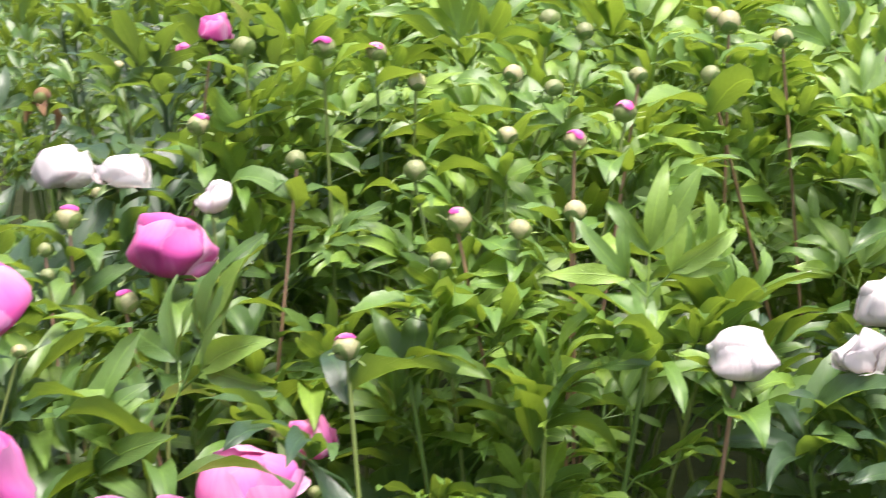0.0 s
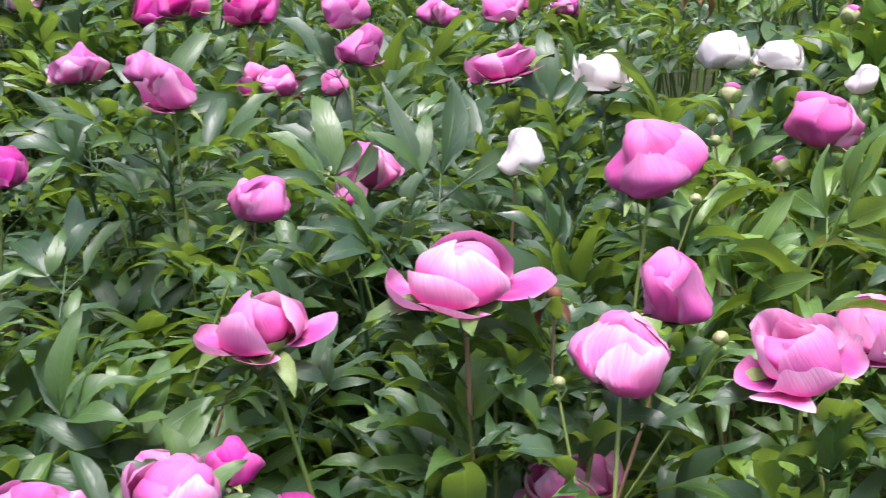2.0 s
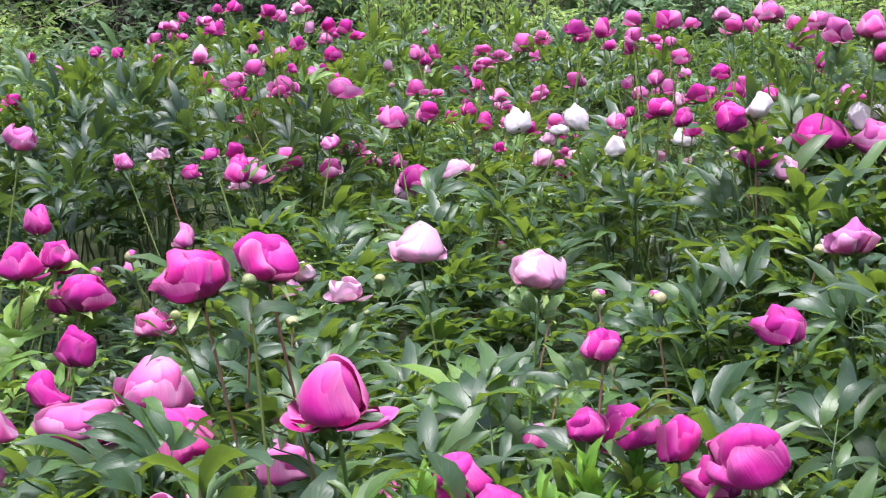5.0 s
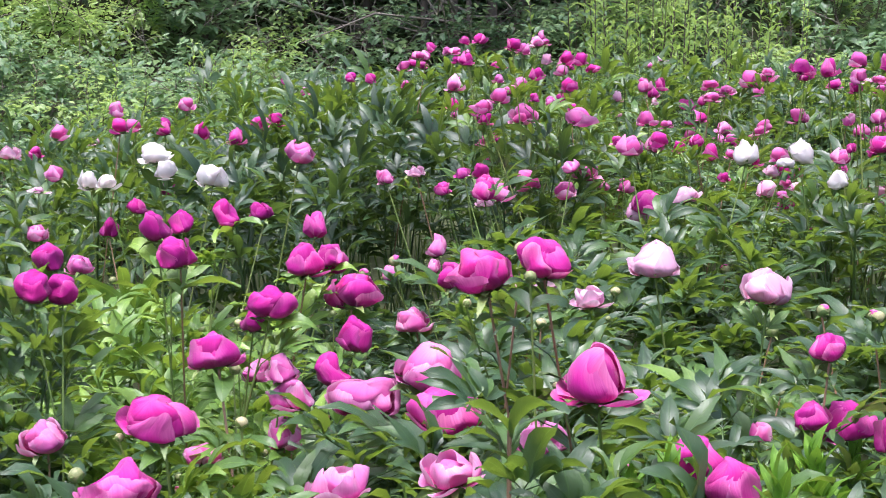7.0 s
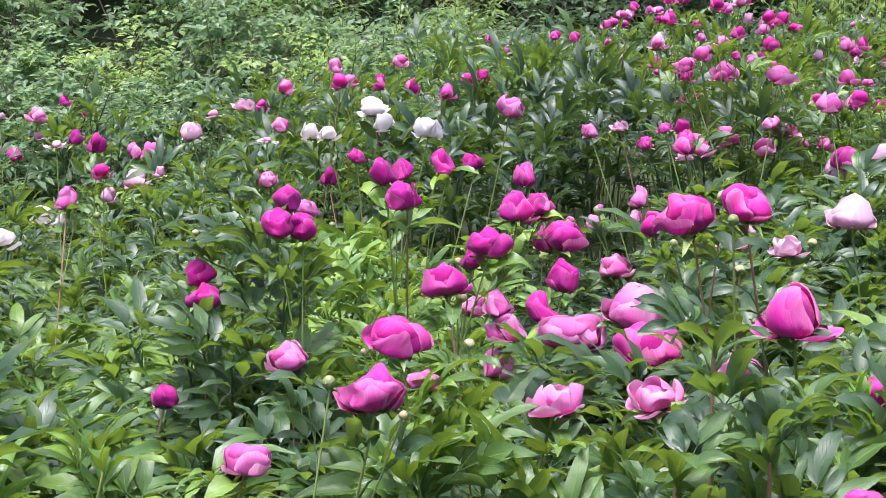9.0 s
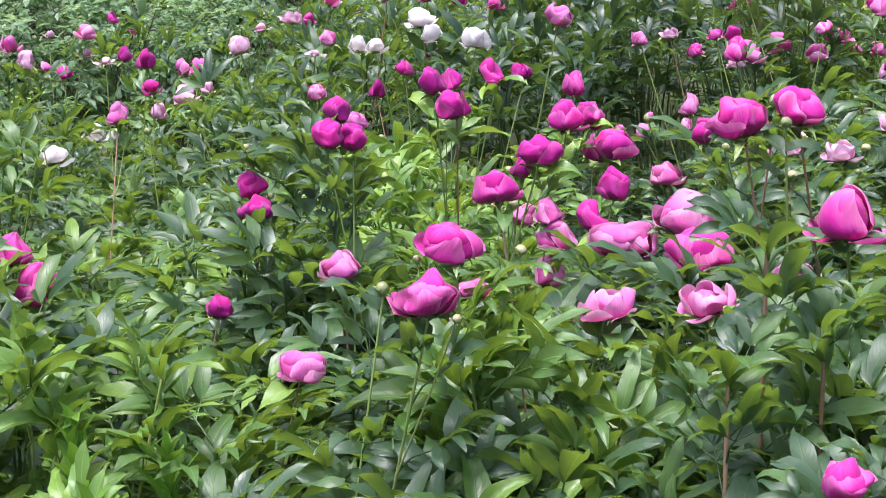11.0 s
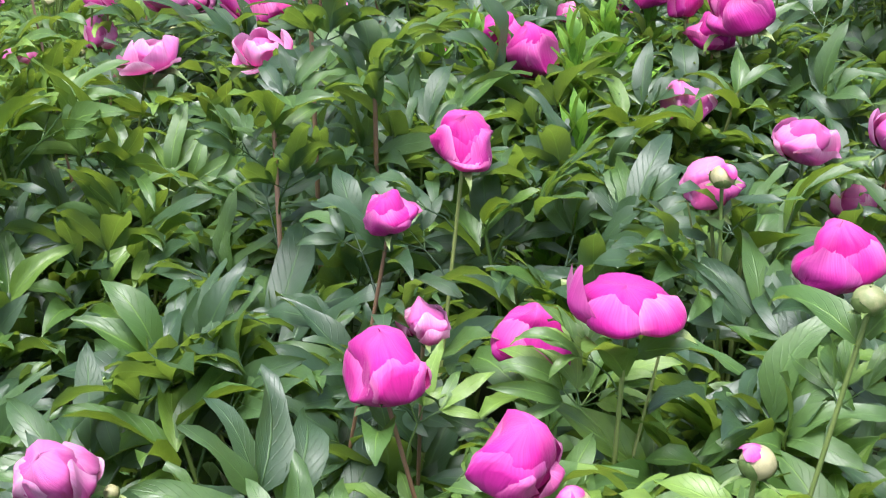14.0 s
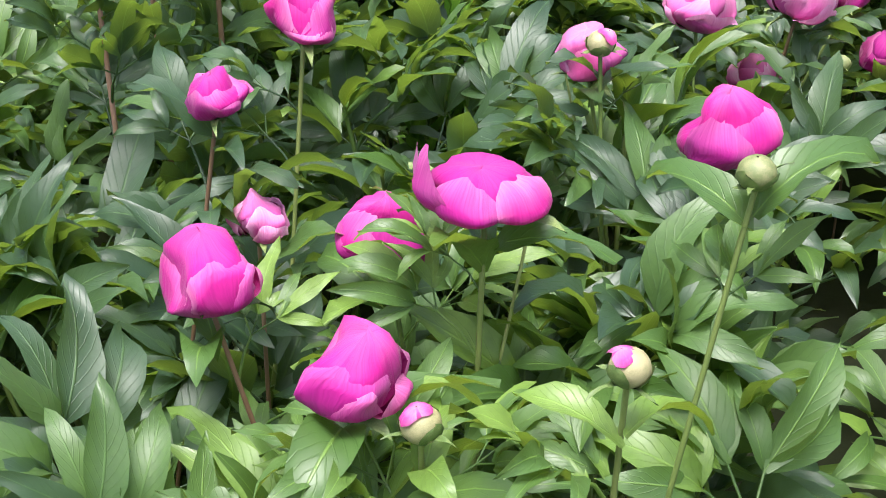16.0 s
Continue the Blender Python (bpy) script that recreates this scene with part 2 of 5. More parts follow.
def compound_leaf(rng, reach=0.2, slim=1.0, rows=7, cols=3, most=9):
    """A peony leaf: a petiole that parts in three, each with up to three leaflets."""
    heap = Heap()
    stalk = reach * rng.uniform(0.32, 0.45)
    if rows > 4:
        heap.add(tube([(0, 0, 0), (stalk * 0.5, 0, 0.012), (stalk, 0, 0.008)], 0.0024, 0.0016, 4))
    left = most
    for a, far in ((0.0, 1.0), (rng.uniform(0.6, 0.85), 0.85), (-rng.uniform(0.6, 0.85), 0.85)):
        twig = reach * 0.2 * far * rng.uniform(0.8, 1.3)
        end = np.array([stalk + twig * math.cos(a), twig * math.sin(a), 0.008])
        if rows > 4:
            heap.add(tube([(stalk, 0, 0.008), end], 0.0016, 0.0012, 4))
        for b, part_of in ((0.0, 1.0), (0.62, 0.8), (-0.62, 0.8)):
            if left <= 0:
                continue
            left -= 1
            long = reach * 0.60 * far * part_of * rng.uniform(0.85, 1.2)
            one = leaflet(rng, long, long * rng.uniform(0.275, 0.405) * slim, rows, cols, arch=rng.uniform(0.7, 1.9), fold=rng.uniform(0.15, 0.6))
            heap.add(one, turn_of(rng.uniform(-0.35, 0.35), rng.uniform(-0.15, 0.25), a + b + rng.uniform(-0.15, 0.15)), end)
    return heap.piece()


def whorl(rng, slim=1.0, rows=7, size=1.0):
    """The head of a shoot: single leaflets that rise from one point and arch outwards."""
    heap = Heap()
    count = int(rng.integers(5, 8))
    for k in range(count):
        long = size * rng.uniform(0.095, 0.14)
        one = leaflet(rng, long, long * rng.uniform(0.24, 0.33) * slim, rows, 5 if rows > 6 else 3, arch=rng.uniform(0.9, 1.9), fold=rng.uniform(0.3, 0.8))
        heap.add(one, turn_of(rng.uniform(-0.3, 0.3), -rng.uniform(0.1, 0.75), k * 6.28 / count + rng.uniform(-0.3, 0.3)), (0, 0, -0.012 * k))
    return heap.piece()


rng = np.random.default_rng(11)
WHORLS = {"deep": [whorl(rng, 1.0, 8) for _ in range(8)], "light": [whorl(rng, 0.85, 8) for _ in range(8)]}
MID_WHORLS = {"deep": [whorl(rng, 0.85, 4, 0.74) for _ in range(8)], "light": [whorl(rng, 0.72, 4, 0.74) for _ in range(8)]}
LEAF_PIECES = {
    "deep": [compound_leaf(rng, rng.uniform(0.175, 0.225), 0.82, 8, 3) for k in range(12)],
    "light": [compound_leaf(rng, rng.uniform(0.175, 0.22), 0.72, 8, 3) for k in range(10)],
}
MID_PIECES = {
    "deep": [compound_leaf(rng, rng.uniform(0.18, 0.235), 0.72, 5, 3, 7) for k in range(6)],
    "light": [compound_leaf(rng, rng.uniform(0.19, 0.25), 0.64, 5, 3, 7) for k in range(6)],
}
FAR_PIECES = {
    "deep": [compound_leaf(rng, rng.uniform(0.15, 0.20), 0.74, 4, 3, 6) for k in range(5)],
    "light": [compound_leaf(rng, rng.uniform(0.15, 0.20), 0.66, 4, 3, 6) for k in range(5)],
}
for stock in (WHORLS, MID_WHORLS, LEAF_PIECES, MID_PIECES, FAR_PIECES):
    stock["bank"] = stock["light"]
LEAF_MESHES = {k: [make_mesh("leaf", *p, LEAF[k]) for p in LEAF_PIECES[k]] for k in LEAF_PIECES}


def bracts(rng):
    """The last leaves under a bloom: two or three that spread and hang over."""
    heap = Heap()
    for k in range(int(rng.integers(2, 4))):
        long = rng.uniform(0.07, 0.12)
        heap.add(leaflet(rng, long, long * rng.uniform(0.28, 0.38), 7, 3, arch=rng.uniform(0.9, 2.0), fold=rng.uniform(0.2, 0.6)), turn_of(rng.uniform(-0.4, 0.4), -rng.uniform(0.0, 0.5), k * 2.3 + rng.uniform(-0.4, 0.4)), (0, 0, -0.01 * k))
    return heap.piece()


BRACTS = {k: [make_mesh("leaf", *bracts(rng), LEAF[k]) for _ in range(7)] for k in LEAF}
WHORL_MESHES = {k: [make_mesh("leaf", *p, FRESH if n % 2 else LEAF[k]) for n, p in enumerate(WHORLS[k])] for k in WHORLS}


def part(name, data, parent, at=None, label="", kind=""):
    """One mesh object under a thing or under a part."""
    ob = new(name, data)
    ob.parent = parent
    if at is not None:
        ob.matrix_local = at
    return tagged(ob, label=label, kind=kind)


def shoot_line(rng, height, spread_r, azimuth=None):
    """A stem of a peony clump, from its crown outwards and up."""
    a = rng.uniform(0, 2 * np.pi) if azimuth is None else azimuth
    r = spread_r * math.sqrt(rng.uniform(0.04, 1.0))
    h = height * rng.uniform(0.92, 1.10) * (1 - 0.12 * (r / spread_r) ** 2)
    foot = np.array([math.cos(a) * r * 0.22, math.sin(a) * r * 0.22, 0.0])
    head = np.array([math.cos(a) * r, math.sin(a) * r, h])
    return arc(foot, head, 0.55, 7), a


def leaf_places(rng, line, azimuth, count, down=0.62):
    """Where leaves leave a stem: place, heading, rise, lean, size; they crowd towards its top."""
    out = []
    for k in range(count):
        f = 1.0 - down * (k / count) ** 1.25 - rng.uniform(0, 0.03)
        at = np.array([np.interp(f, np.linspace(0, 1, len(line)), line[:, i]) for i in range(3)])
        heading = azimuth + k * 2.4 + rng.uniform(-0.4, 0.4)
        rise = rng.uniform(0.5, 1.1) if k < 3 else rng.uniform(0.1, 0.8)
        out.append((at, heading, rise, rng.uniform(-0.4, 0.4), rng.uniform(0.85, 1.15) * (0.75 if k == 0 else 1.0)))
    return out


def shoot_mesh(rng, height, tone, leaves, pieces, sides=4, down=0.62):
    """One stem that leans towards +x, with its leaves."""
    heap = Heap()
    line, a = shoot_line(rng, height, 0.30, 0.0)
    heap.add(tube(line[::2] if sides < 4 else line, 0.0045, 0.003, sides))
    heap.add(MID_WHORLS[tone][rng.integers(8)], turn_of(0, 0.2, 0), line[-1])
    for at, heading, rise, lean, size in leaf_places(rng, line, rng.uniform(0, 6), leaves, down)[1:]:
        heap.add(pieces[rng.integers(len(pieces))], turn_of(lean, -rise, heading), at, size)
    return heap


rng = np.random.default_rng(23)
MID_SHOOTS = {k: [shoot_mesh(rng, 0.8, k, 8, MID_PIECES[k]).mesh("shoot", LEAF[k]) for _ in range(12)] for k in LEAF}
FAR_HEAPS = {k: [shoot_mesh(rng, 0.8, k, 8, FAR_PIECES[k], 3) for _ in range(12)] for k in LEAF}
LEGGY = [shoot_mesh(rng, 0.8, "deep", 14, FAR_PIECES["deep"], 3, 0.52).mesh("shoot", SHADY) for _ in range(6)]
FAR_SHOOTS = {k: [h.mesh("shoot", LEAF[k]) for h in FAR_HEAPS[k]] for k in LEAF}


# ---- peony blooms ----
def petal(rng, rad, long, half, rows=9, cols=7, ruffle=0.02, droop=0.0, squash=1.0, curl=0.0, blunt=2.3):
    """A petal bent like a piece of a ball: its foot lies at the ball's bottom, it runs long along the ball and is half wide to each side; it widens to a broad round end. droop turns it outwards about its foot."""
    t = 0.5 - 0.5 * np.cos(np.linspace(0.0, 1.0, rows) * np.pi * 0.985 + 0.012)
    s = np.linspace(-1, 1, cols)
    beat, ph = rng.uniform(2.0, 4.2), rng.uniform(0, 6.3, 4)
    shape = np.where(t < 0.62, 0.30 + 0.70 * np.sin(0.5 * np.pi * np.clip(t / 0.62, 0, 1)), np.clip(1 - (np.clip(t - 0.62, 0, 1) / 0.381) ** blunt, 0, 1) ** 0.5)
    lop = rng.uniform(-0.06, 0.06)
    notch = (0.01 + 0.16 * rng.uniform(0, 1) ** 3) * np.exp(-((s - rng.uniform(-0.35, 0.35)) * 3.5) ** 2)
    p = (t[:, None] - 0.58 + (lop * s - notch)[None] * t[:, None] ** 2) * long / rad
    q = s[None] * (half * shape)[:, None] / rad
    d = np.maximum(np.hypot(p, q), 1e-6)
    mid = 0.58 * long / rad
    up = np.cos(d) * -math.cos(mid) + np.sin(d) * p / d * math.sin(mid)
    out = np.cos(d) * math.sin(mid) + np.sin(d) * p / d * math.cos(mid)
    side = np.sin(d) * q / d
    rim = np.maximum(np.abs(s)[None] ** 4 * t[:, None], (t ** 7)[:, None] * np.ones(cols)[None])
    wave = ruffle * (t[:, None] ** 1.5) * (np.sin(s[None] * beat + ph[0]) + 0.6 * rim * np.sin(7 * t[:, None] + 5 * s[None] + ph[1]))
    crease = -rng.uniform(0.01, 0.06) * np.exp(-((s[None] - 0.15 * np.sin(ph[2])) * 5) ** 2) * np.sin(np.pi * t[:, None])
    pleat = 0.010 * np.sin(s[None] * 7 + ph[3] + 2 * t[:, None]) * t[:, None]
    k = rad * (1 + (wave + crease + pleat + curl * rim) / max(0.3, rad))
    pts = np.stack([k * out + 0.03, k * side, (k * up + rad) * squash], -1)
    pts = pts @ turn_of(0, droop, 0).T
    uv = np.stack(np.meshgrid(0.5 + 0.5 * s, t), -1)
    return pts.reshape(-1, 3), grid_faces(rows, cols), uv.reshape(-1, 2)


def heart(rng, rad, high, folds=4, rows=10, cols=18):
    """The closed middle of a bloom: petals wrapped round one another, with creases that wind towards the top."""
    t = np.linspace(0.06, 0.9985, rows) * np.pi
    a = np.linspace(0, 2 * np.pi, cols, endpoint=False)
    wind = folds * (a[None] + 0.9 * np.cos(t)[:, None]) + rng.uniform(0, 6)
    crease = 1 - 0.16 * np.abs(np.sin(0.5 * wind)) ** 6 * np.sin(t)[:, None] ** 0.5 + 0.05 * np.sin(2 * a + rng.uniform(0, 6))[None]
    r = rad * np.sin(t)[:, None] ** 0.85 * crease
    z = high * (0.5 - 0.5 * np.cos(t))[:, None] * (1 + 0.05 * np.sin(a * 2 + rng.uniform(0, 6)))[None]
    v = np.stack([r * np.cos(a), r * np.sin(a), z], -1)
    uv = np.stack(np.meshgrid(0.2 + 0.6 * ((np.arange(cols) / cols * folds) % 1), 0.25 + 0.6 * np.linspace(0, 1, rows)), -1)
    return v.reshape(-1, 3), grid_faces(rows, cols, True), uv.reshape(-1, 2)


def flap(rng, rad, reach, half, rows=12, cols=11, cup=0.07, flare=0.0, squash=1.0, lean=0.0, ruffle=0.02, foot=0.16, trim=1.0):
    """A broad petal that follows a ball from its bottom: reach is how far up it goes (radians from the bottom), half how far it goes to each side."""
    t, s = np.linspace(0, 1, rows), np.linspace(-1, 1, cols)
    ph = rng.uniform(0, 6.3, 5)
    end = 1 - trim * rng.uniform(0.26, 0.46) * np.abs(s) ** 2.7 + trim * rng.uniform(-0.10, 0.10) * s - trim * rng.uniform(0.0, 0.11) * np.exp(-((s - rng.uniform(-0.5, 0.5)) * 4.0) ** 2) + 0.025 * np.sin(6.5 * s + ph[0])
    the = foot + (reach - foot) * t[:, None] * end[None]
    wide = half * (0.42 + 0.58 * np.sin(0.5 * np.pi * np.clip(t / 0.55, 0, 1)))
    phi = s[None] * wide[:, None] * (1 + 0.05 * np.sin(3 * t + ph[1]))[:, None]
    bulge = cup * (1 - np.abs(s)[None] ** 2.4) * np.sin(np.pi * (0.12 + 0.80 * t))[:, None]
    crease = -0.035 * np.exp(-((s[None] - 0.25 * np.sin(ph[4])) * 6) ** 2) * (np.sin(np.pi * t) ** 2)[:, None] * rng.uniform(0, 1)
    wave = ruffle * (t[:, None] ** 2) * (np.sin(3.1 * s[None] + ph[2]) + 0.55 * np.abs(s)[None] * np.sin(8 * t[:, None] + ph[3]))
    curl = flare * np.clip((t - 0.55) / 0.45, 0, 1)[:, None] ** 2 * (1 + 0.25 * np.sin(2.3 * s + ph[1]))[None]
    pleat = rng.uniform(0.1, 0.7) * (0.010 * np.sin(rng.uniform(6, 11) * s[None] + ph[2] + 1.5 * t[:, None]) + 0.006 * np.sin(19 * s[None] + ph[4])) * (np.sin(np.pi * t) ** 0.5 * t)[:, None]
    edge = rng.uniform(-0.01, 0.075) * np.clip((np.abs(s) - 0.72) / 0.28, 0, 1)[None] ** 2 * t[:, None]
    k = rad * (1 + bulge + crease + wave + curl + pleat + edge)
    pts = np.stack([k * np.sin(the) * np.cos(phi), k * np.sin(the) * np.sin(phi), (k * np.where(the < 1.57, 0.62, 1.0) * -np.cos(the) + 0.62 * rad) * squash], -1)
    pts = pts @ turn_of(0, lean, 0).T
    uv = np.stack(np.meshgrid(0.5 + 0.5 * s, t), -1)
    return pts.reshape(-1, 3), grid_faces(rows, cols), uv.reshape(-1, 2)


def bloom_petals(kind, rng, rows=12, cols=11):
    """The petals of one bloom of diameter 1, standing on the origin; the first piece is its closed heart."""
    out = []
    few = cols < 7
    u = rng.uniform

    def one(rad, reach, half, cup=0.07, flare=0.0, squash=1.0, lean=0.0, ruffle=0.02, trim=1.0):
        if few:
            ruffle, flare, lean = 2.2 * ruffle, flare + u(0.0, 0.16), lean + u(0.0, 0.12)
        return flap(rng, rad, radians(reach), radians(half), rows, cols, cup, flare, squash, lean, ruffle, 0.16, trim)

    def ring(count, make, start=0.0, tilt=0.0, spread_by=0.25):
        for k in range(count):
            v, f, uv = make(k)
            out.append((v @ turn_of(u(-tilt, tilt), u(-tilt, tilt) * 0.5, start + k * 2 * np.pi / count + u(-spread_by, spread_by)).T, f, uv))

    def core(rad, high):
        v, f, uv = heart(rng, rad, high, int(rng.integers(3, 5)), 7 if few else 11, 10 if few else 20)
        out.append((v + np.array([0, 0, 0.03]), f, uv))

    first = u(0, 6.3)
    if kind == "globe":
        q = u(0.88, 1.06)
        core(0.40, 0.77 * q)
        ring(2, lambda k: one(0.42, u(168, 178), 84, 0.10, 0.0, q, 0.0, 0.03, 0.2), first, 0.10)
        ring(2, lambda k: one(0.44, u(150, 172), u(56, 70), 0.14, 0.0, q * 1.02, 0.0, 0.03), first + 1.6, 0.12, 0.4)
        ring(2, lambda k: one(0.455, u(122, 165), u(40, 58), 0.15, u(-0.03, 0.05), q, u(0.0, 0.06), 0.04), first + 0.8, 0.12, 0.6)
        ring(1, lambda k: one(0.47, u(75, 125), u(34, 50), 0.14, u(-0.05, 0.10), q, u(0.0, 0.2), 0.05), u(0, 6), 0.1)
    elif kind == "cup":
        q = u(0.92, 1.12)
        core(0.365, 0.70 * q)
        ring(2, lambda k: one(0.38, u(158, 174), u(70, 84), 0.12, 0.0, q * 1.04, 0.0, 0.045, 0.2), first, 0.14)
        ring(3, lambda k: one(0.41, u(130, 160), u(44, 60), 0.15, u(-0.02, 0.14), q * 1.02, u(-0.02, 0.10), 0.05), first + 0.9, 0.16, 0.4)
        ring(2, lambda k: one(0.43, u(84, 138), u(36, 54), 0.15, u(0.0, 0.20), q * 0.95, u(0.04, 0.26), 0.05), first + 2.2, 0.16, 0.8)
    elif kind == "bowl":
        q = u(0.74, 0.92)
        core(0.39, 0.74 * q)
        ring(2, lambda k: one(0.41, u(158, 176), u(70, 84), 0.12, 0.0, q * 1.06, 0.0, 0.05, 0.2), first, 0.16)
        ring(3, lambda k: one(0.44, u(120, 162), u(46, 62), 0.16, u(-0.02, 0.12), q * 1.04, u(-0.02, 0.12), 0.055), first + 1.5, 0.18, 0.4)
        ring(2, lambda k: one(0.47, u(80, 128), u(38, 56), 0.16, u(0.0, 0.18), q, u(0.04, 0.28), 0.055), first + 0.8, 0.18, 0.7)
    elif kind == "dish":
        q = u(0.66, 0.80)
        core(0.24, 0.30)
        ring(3, lambda k: one(0.30, u(138, 166), u(56, 72), 0.15, u(0.0, 0.10), 0.95, u(0.0, 0.10), 0.07), first, 0.22)
        ring(2, lambda k: one(0.36, u(105, 140), u(46, 62), 0.15, u(0.0, 0.16), 0.88, u(0.05, 0.18), 0.07), first + 0.7, 0.22)
        ring(3 if few else 4, lambda k: one(0.54, u(58, 78), u(30, 44), 0.10, u(-0.04, 0.10), q, u(-0.06, 0.24), 0.06), first + 0.4, 0.18, 0.4)
    elif kind == "tulip":
        q = u(1.12, 1.36)
        core(0.35, 0.66 * q)
        ring(2, lambda k: one(0.37, u(160, 176), u(76, 88), 0.10, 0.0, q * 1.04, 0.0, 0.03, 0.2), first, 0.08)
        ring(2, lambda k: one(0.39, u(138, 170), u(46, 62), 0.13, u(-0.02, 0.06), q * 1.02, 0.0, 0.04), first + 1.4, 0.1, 0.4)
        ring(1, lambda k: one(0.41, u(90, 150), u(38, 54), 0.13, u(-0.02, 0.10), q, u(0.0, 0.10), 0.05), first + 0.8, 0.1, 0.8)
    elif kind == "wing":  # a squat dome with one petal that stands up beside it
        core(0.40, 0.43)
        ring(1, lambda k: one(0.40, 168, 84, 0.10, 0.0, 0.60, 0.02, 0.02, 0.2), 1.2, 0.02, 0.0)
        ring(1, lambda k: one(0.42, 166, 70, 0.10, 0.0, 0.62, 0.0, 0.02, 0.2), -1.2, 0.02, 0.0)
        ring(1, lambda k: one(0.44, 152, 40, 0.24, 0.0, 0.62, 0.02, 0.015), -2.0, 0.02, 0.0)
        ring(1, lambda k: one(0.46, 150, 46, 0.26, 0.0, 0.62, 0.05, 0.015), -0.62, 0.02, 0.0)
        ring(1, lambda k: one(0.50, 124, 42, 0.12, 0.0, 1.42, 0.12, 0.01, 1.0), 3.50, 0.02, 0.0)
    elif kind == "hat":  # a peaked dome over a brim of petals that hang outwards
        core(0.26, 0.46)
        ring(2, lambda k: one(0.31, u(160, 172), 76, 0.14, 0.0, 1.15, 0.0, 0.05), first, 0.14)
        ring(2, lambda k: one(0.34, u(128, 150), 50, 0.18, 0.0, 1.10, 0.04, 0.05), -2.1, 0.12, 0.3)
        ring(1, lambda k: one(0.50, 70, 36, 0.12, 0.10, 0.66, 0.18, 0.05), 0.0, 0.06, 0.1)
        ring(1, lambda k: one(0.46, 76, 42, 0.16, 0.05, 0.70, 0.16, 0.05), 3.3, 0.06, 0.1)
        ring(2, lambda k: one(0.42, u(80, 100), 44, 0.16, 0.10, 0.74, 0.14, 0.05), -1.0, 0.10, 0.2)
    elif kind == "spread":  # a dome between two petals that reach far out to both sides
        core(0.22, 0.30)
        ring(2, lambda k: one(0.29, u(150, 170), 76, 0.12, 0.0, 0.92, 0.0, 0.05), first, 0.14)
        ring(2, lambda k: one(0.33, u(118, 140), 52, 0.16, 0.06, 0.86, 0.05, 0.05), -2.2, 0.12, 0.4)
        ring(1, lambda k: one(0.62, 66, 32, 0.08, 0.0, 0.62, -0.06, 0.03), 0.1, 0.05, 0.1)
        ring(1, lambda k: one(0.56, 78, 38, 0.12, -0.06, 0.74, 0.04, 0.03), 3.2, 0.05, 0.1)
        ring(2, lambda k: one(0.42, u(66, 84), 38, 0.14, 0.05, 0.66, 0.12, 0.05), -1.9, 0.10, 0.3)
    # no bloom is even: it leans, and its sides bulge and sink
    calm = kind in ("wing", "spread", "hat")
    seed, bulge, shear = Vector((u(0, 50), u(0, 50), u(0, 50))), (0.10 if calm else 0.20), (u(-0.18, 0.18) * (not calm), u(-0.18, 0.18) * (not calm))

    def uneven(v):
        w = np.array([noise.noise_vector(Vector(p) * 2.1 + seed) + 0.26 * noise.noise_vector(Vector(p) * 4.6 - seed) for p in v])
        grow = np.clip(v[:, 2:3] * 4, 0, 1)
        return v + w * bulge * grow + np.stack([shear[0] * v[:, 2], shear[1] * v[:, 2], 0 * v[:, 2]], -1)
    out = [(uneven(v), f, uv) for v, f, uv in out]
    flat_all = np.concatenate([v for v, f, uv in out])
    wide = np.max([np.ptp(flat_all @ np.array([math.cos(a), math.sin(a), 0])) for a in np.linspace(0, np.pi, 12)]) if calm else np.mean([np.ptp(flat_all @ np.array([math.cos(a), math.sin(a), 0])) for a in np.linspace(0, np.pi, 12)])
    low = 0.84 if kind == "wing" else 1.0 if calm else 0.98 if kind == "tulip" else 0.94
    return [(v * np.array([1.12, 1.12, 1.12 * low]) / wide, f, uv) for v, f, uv in out]


def height_of(pieces):
    return max(v[:, 2].max() for v, f, uv in pieces)


def sepal_piece(rng, long, wide, out):
    v, f, uv = leaflet(rng, long, wide, 6, 3, arch=out, fold=0.3, point=0.7)
    return v, f, uv


def calyx_mesh(rng, leafy=2):
    """The green base of a bloom: a small cup with sepals and narrow bracts, for a bloom of diameter 1."""
    heap = Heap()
    ang = np.linspace(0, np.pi * 0.55, 5)
    cup = [(0.16 * math.sin(t) + 0.04, 0.12 * (1 - math.cos(t)) - 0.05) for t in ang]
    v = [(r * math.cos(a), r * math.sin(a), z) for r, z in cup for a in np.linspace(0, 2 * np.pi, 9)]
    uv = [(a, z) for r, z in cup for a in np.linspace(0, 1, 9)]
    heap.add((np.array(v), grid_faces(5, 9), np.array(uv)))
    for k in range(4):
        heap.add(sepal_piece(rng, rng.uniform(0.30, 0.46), 0.26, rng.uniform(-0.3, 0.9)), turn_of(rng.uniform(-0.3, 0.3), rng.uniform(-0.1, 0.35), k * 1.57 + rng.uniform(-0.4, 0.4)), (0, 0, -0.05))
    for k in range(leafy + 1):
        heap.add(sepal_piece(rng, rng.uniform(0.50, 0.85), 0.17, rng.uniform(0.4, 1.7)), turn_of(rng.uniform(-0.4, 0.4), rng.uniform(-0.2, 0.3), k * 2.2 + rng.uniform(0, 1.5)), (0, 0, -0.07))
    return heap.mesh("calyx", CALYX)


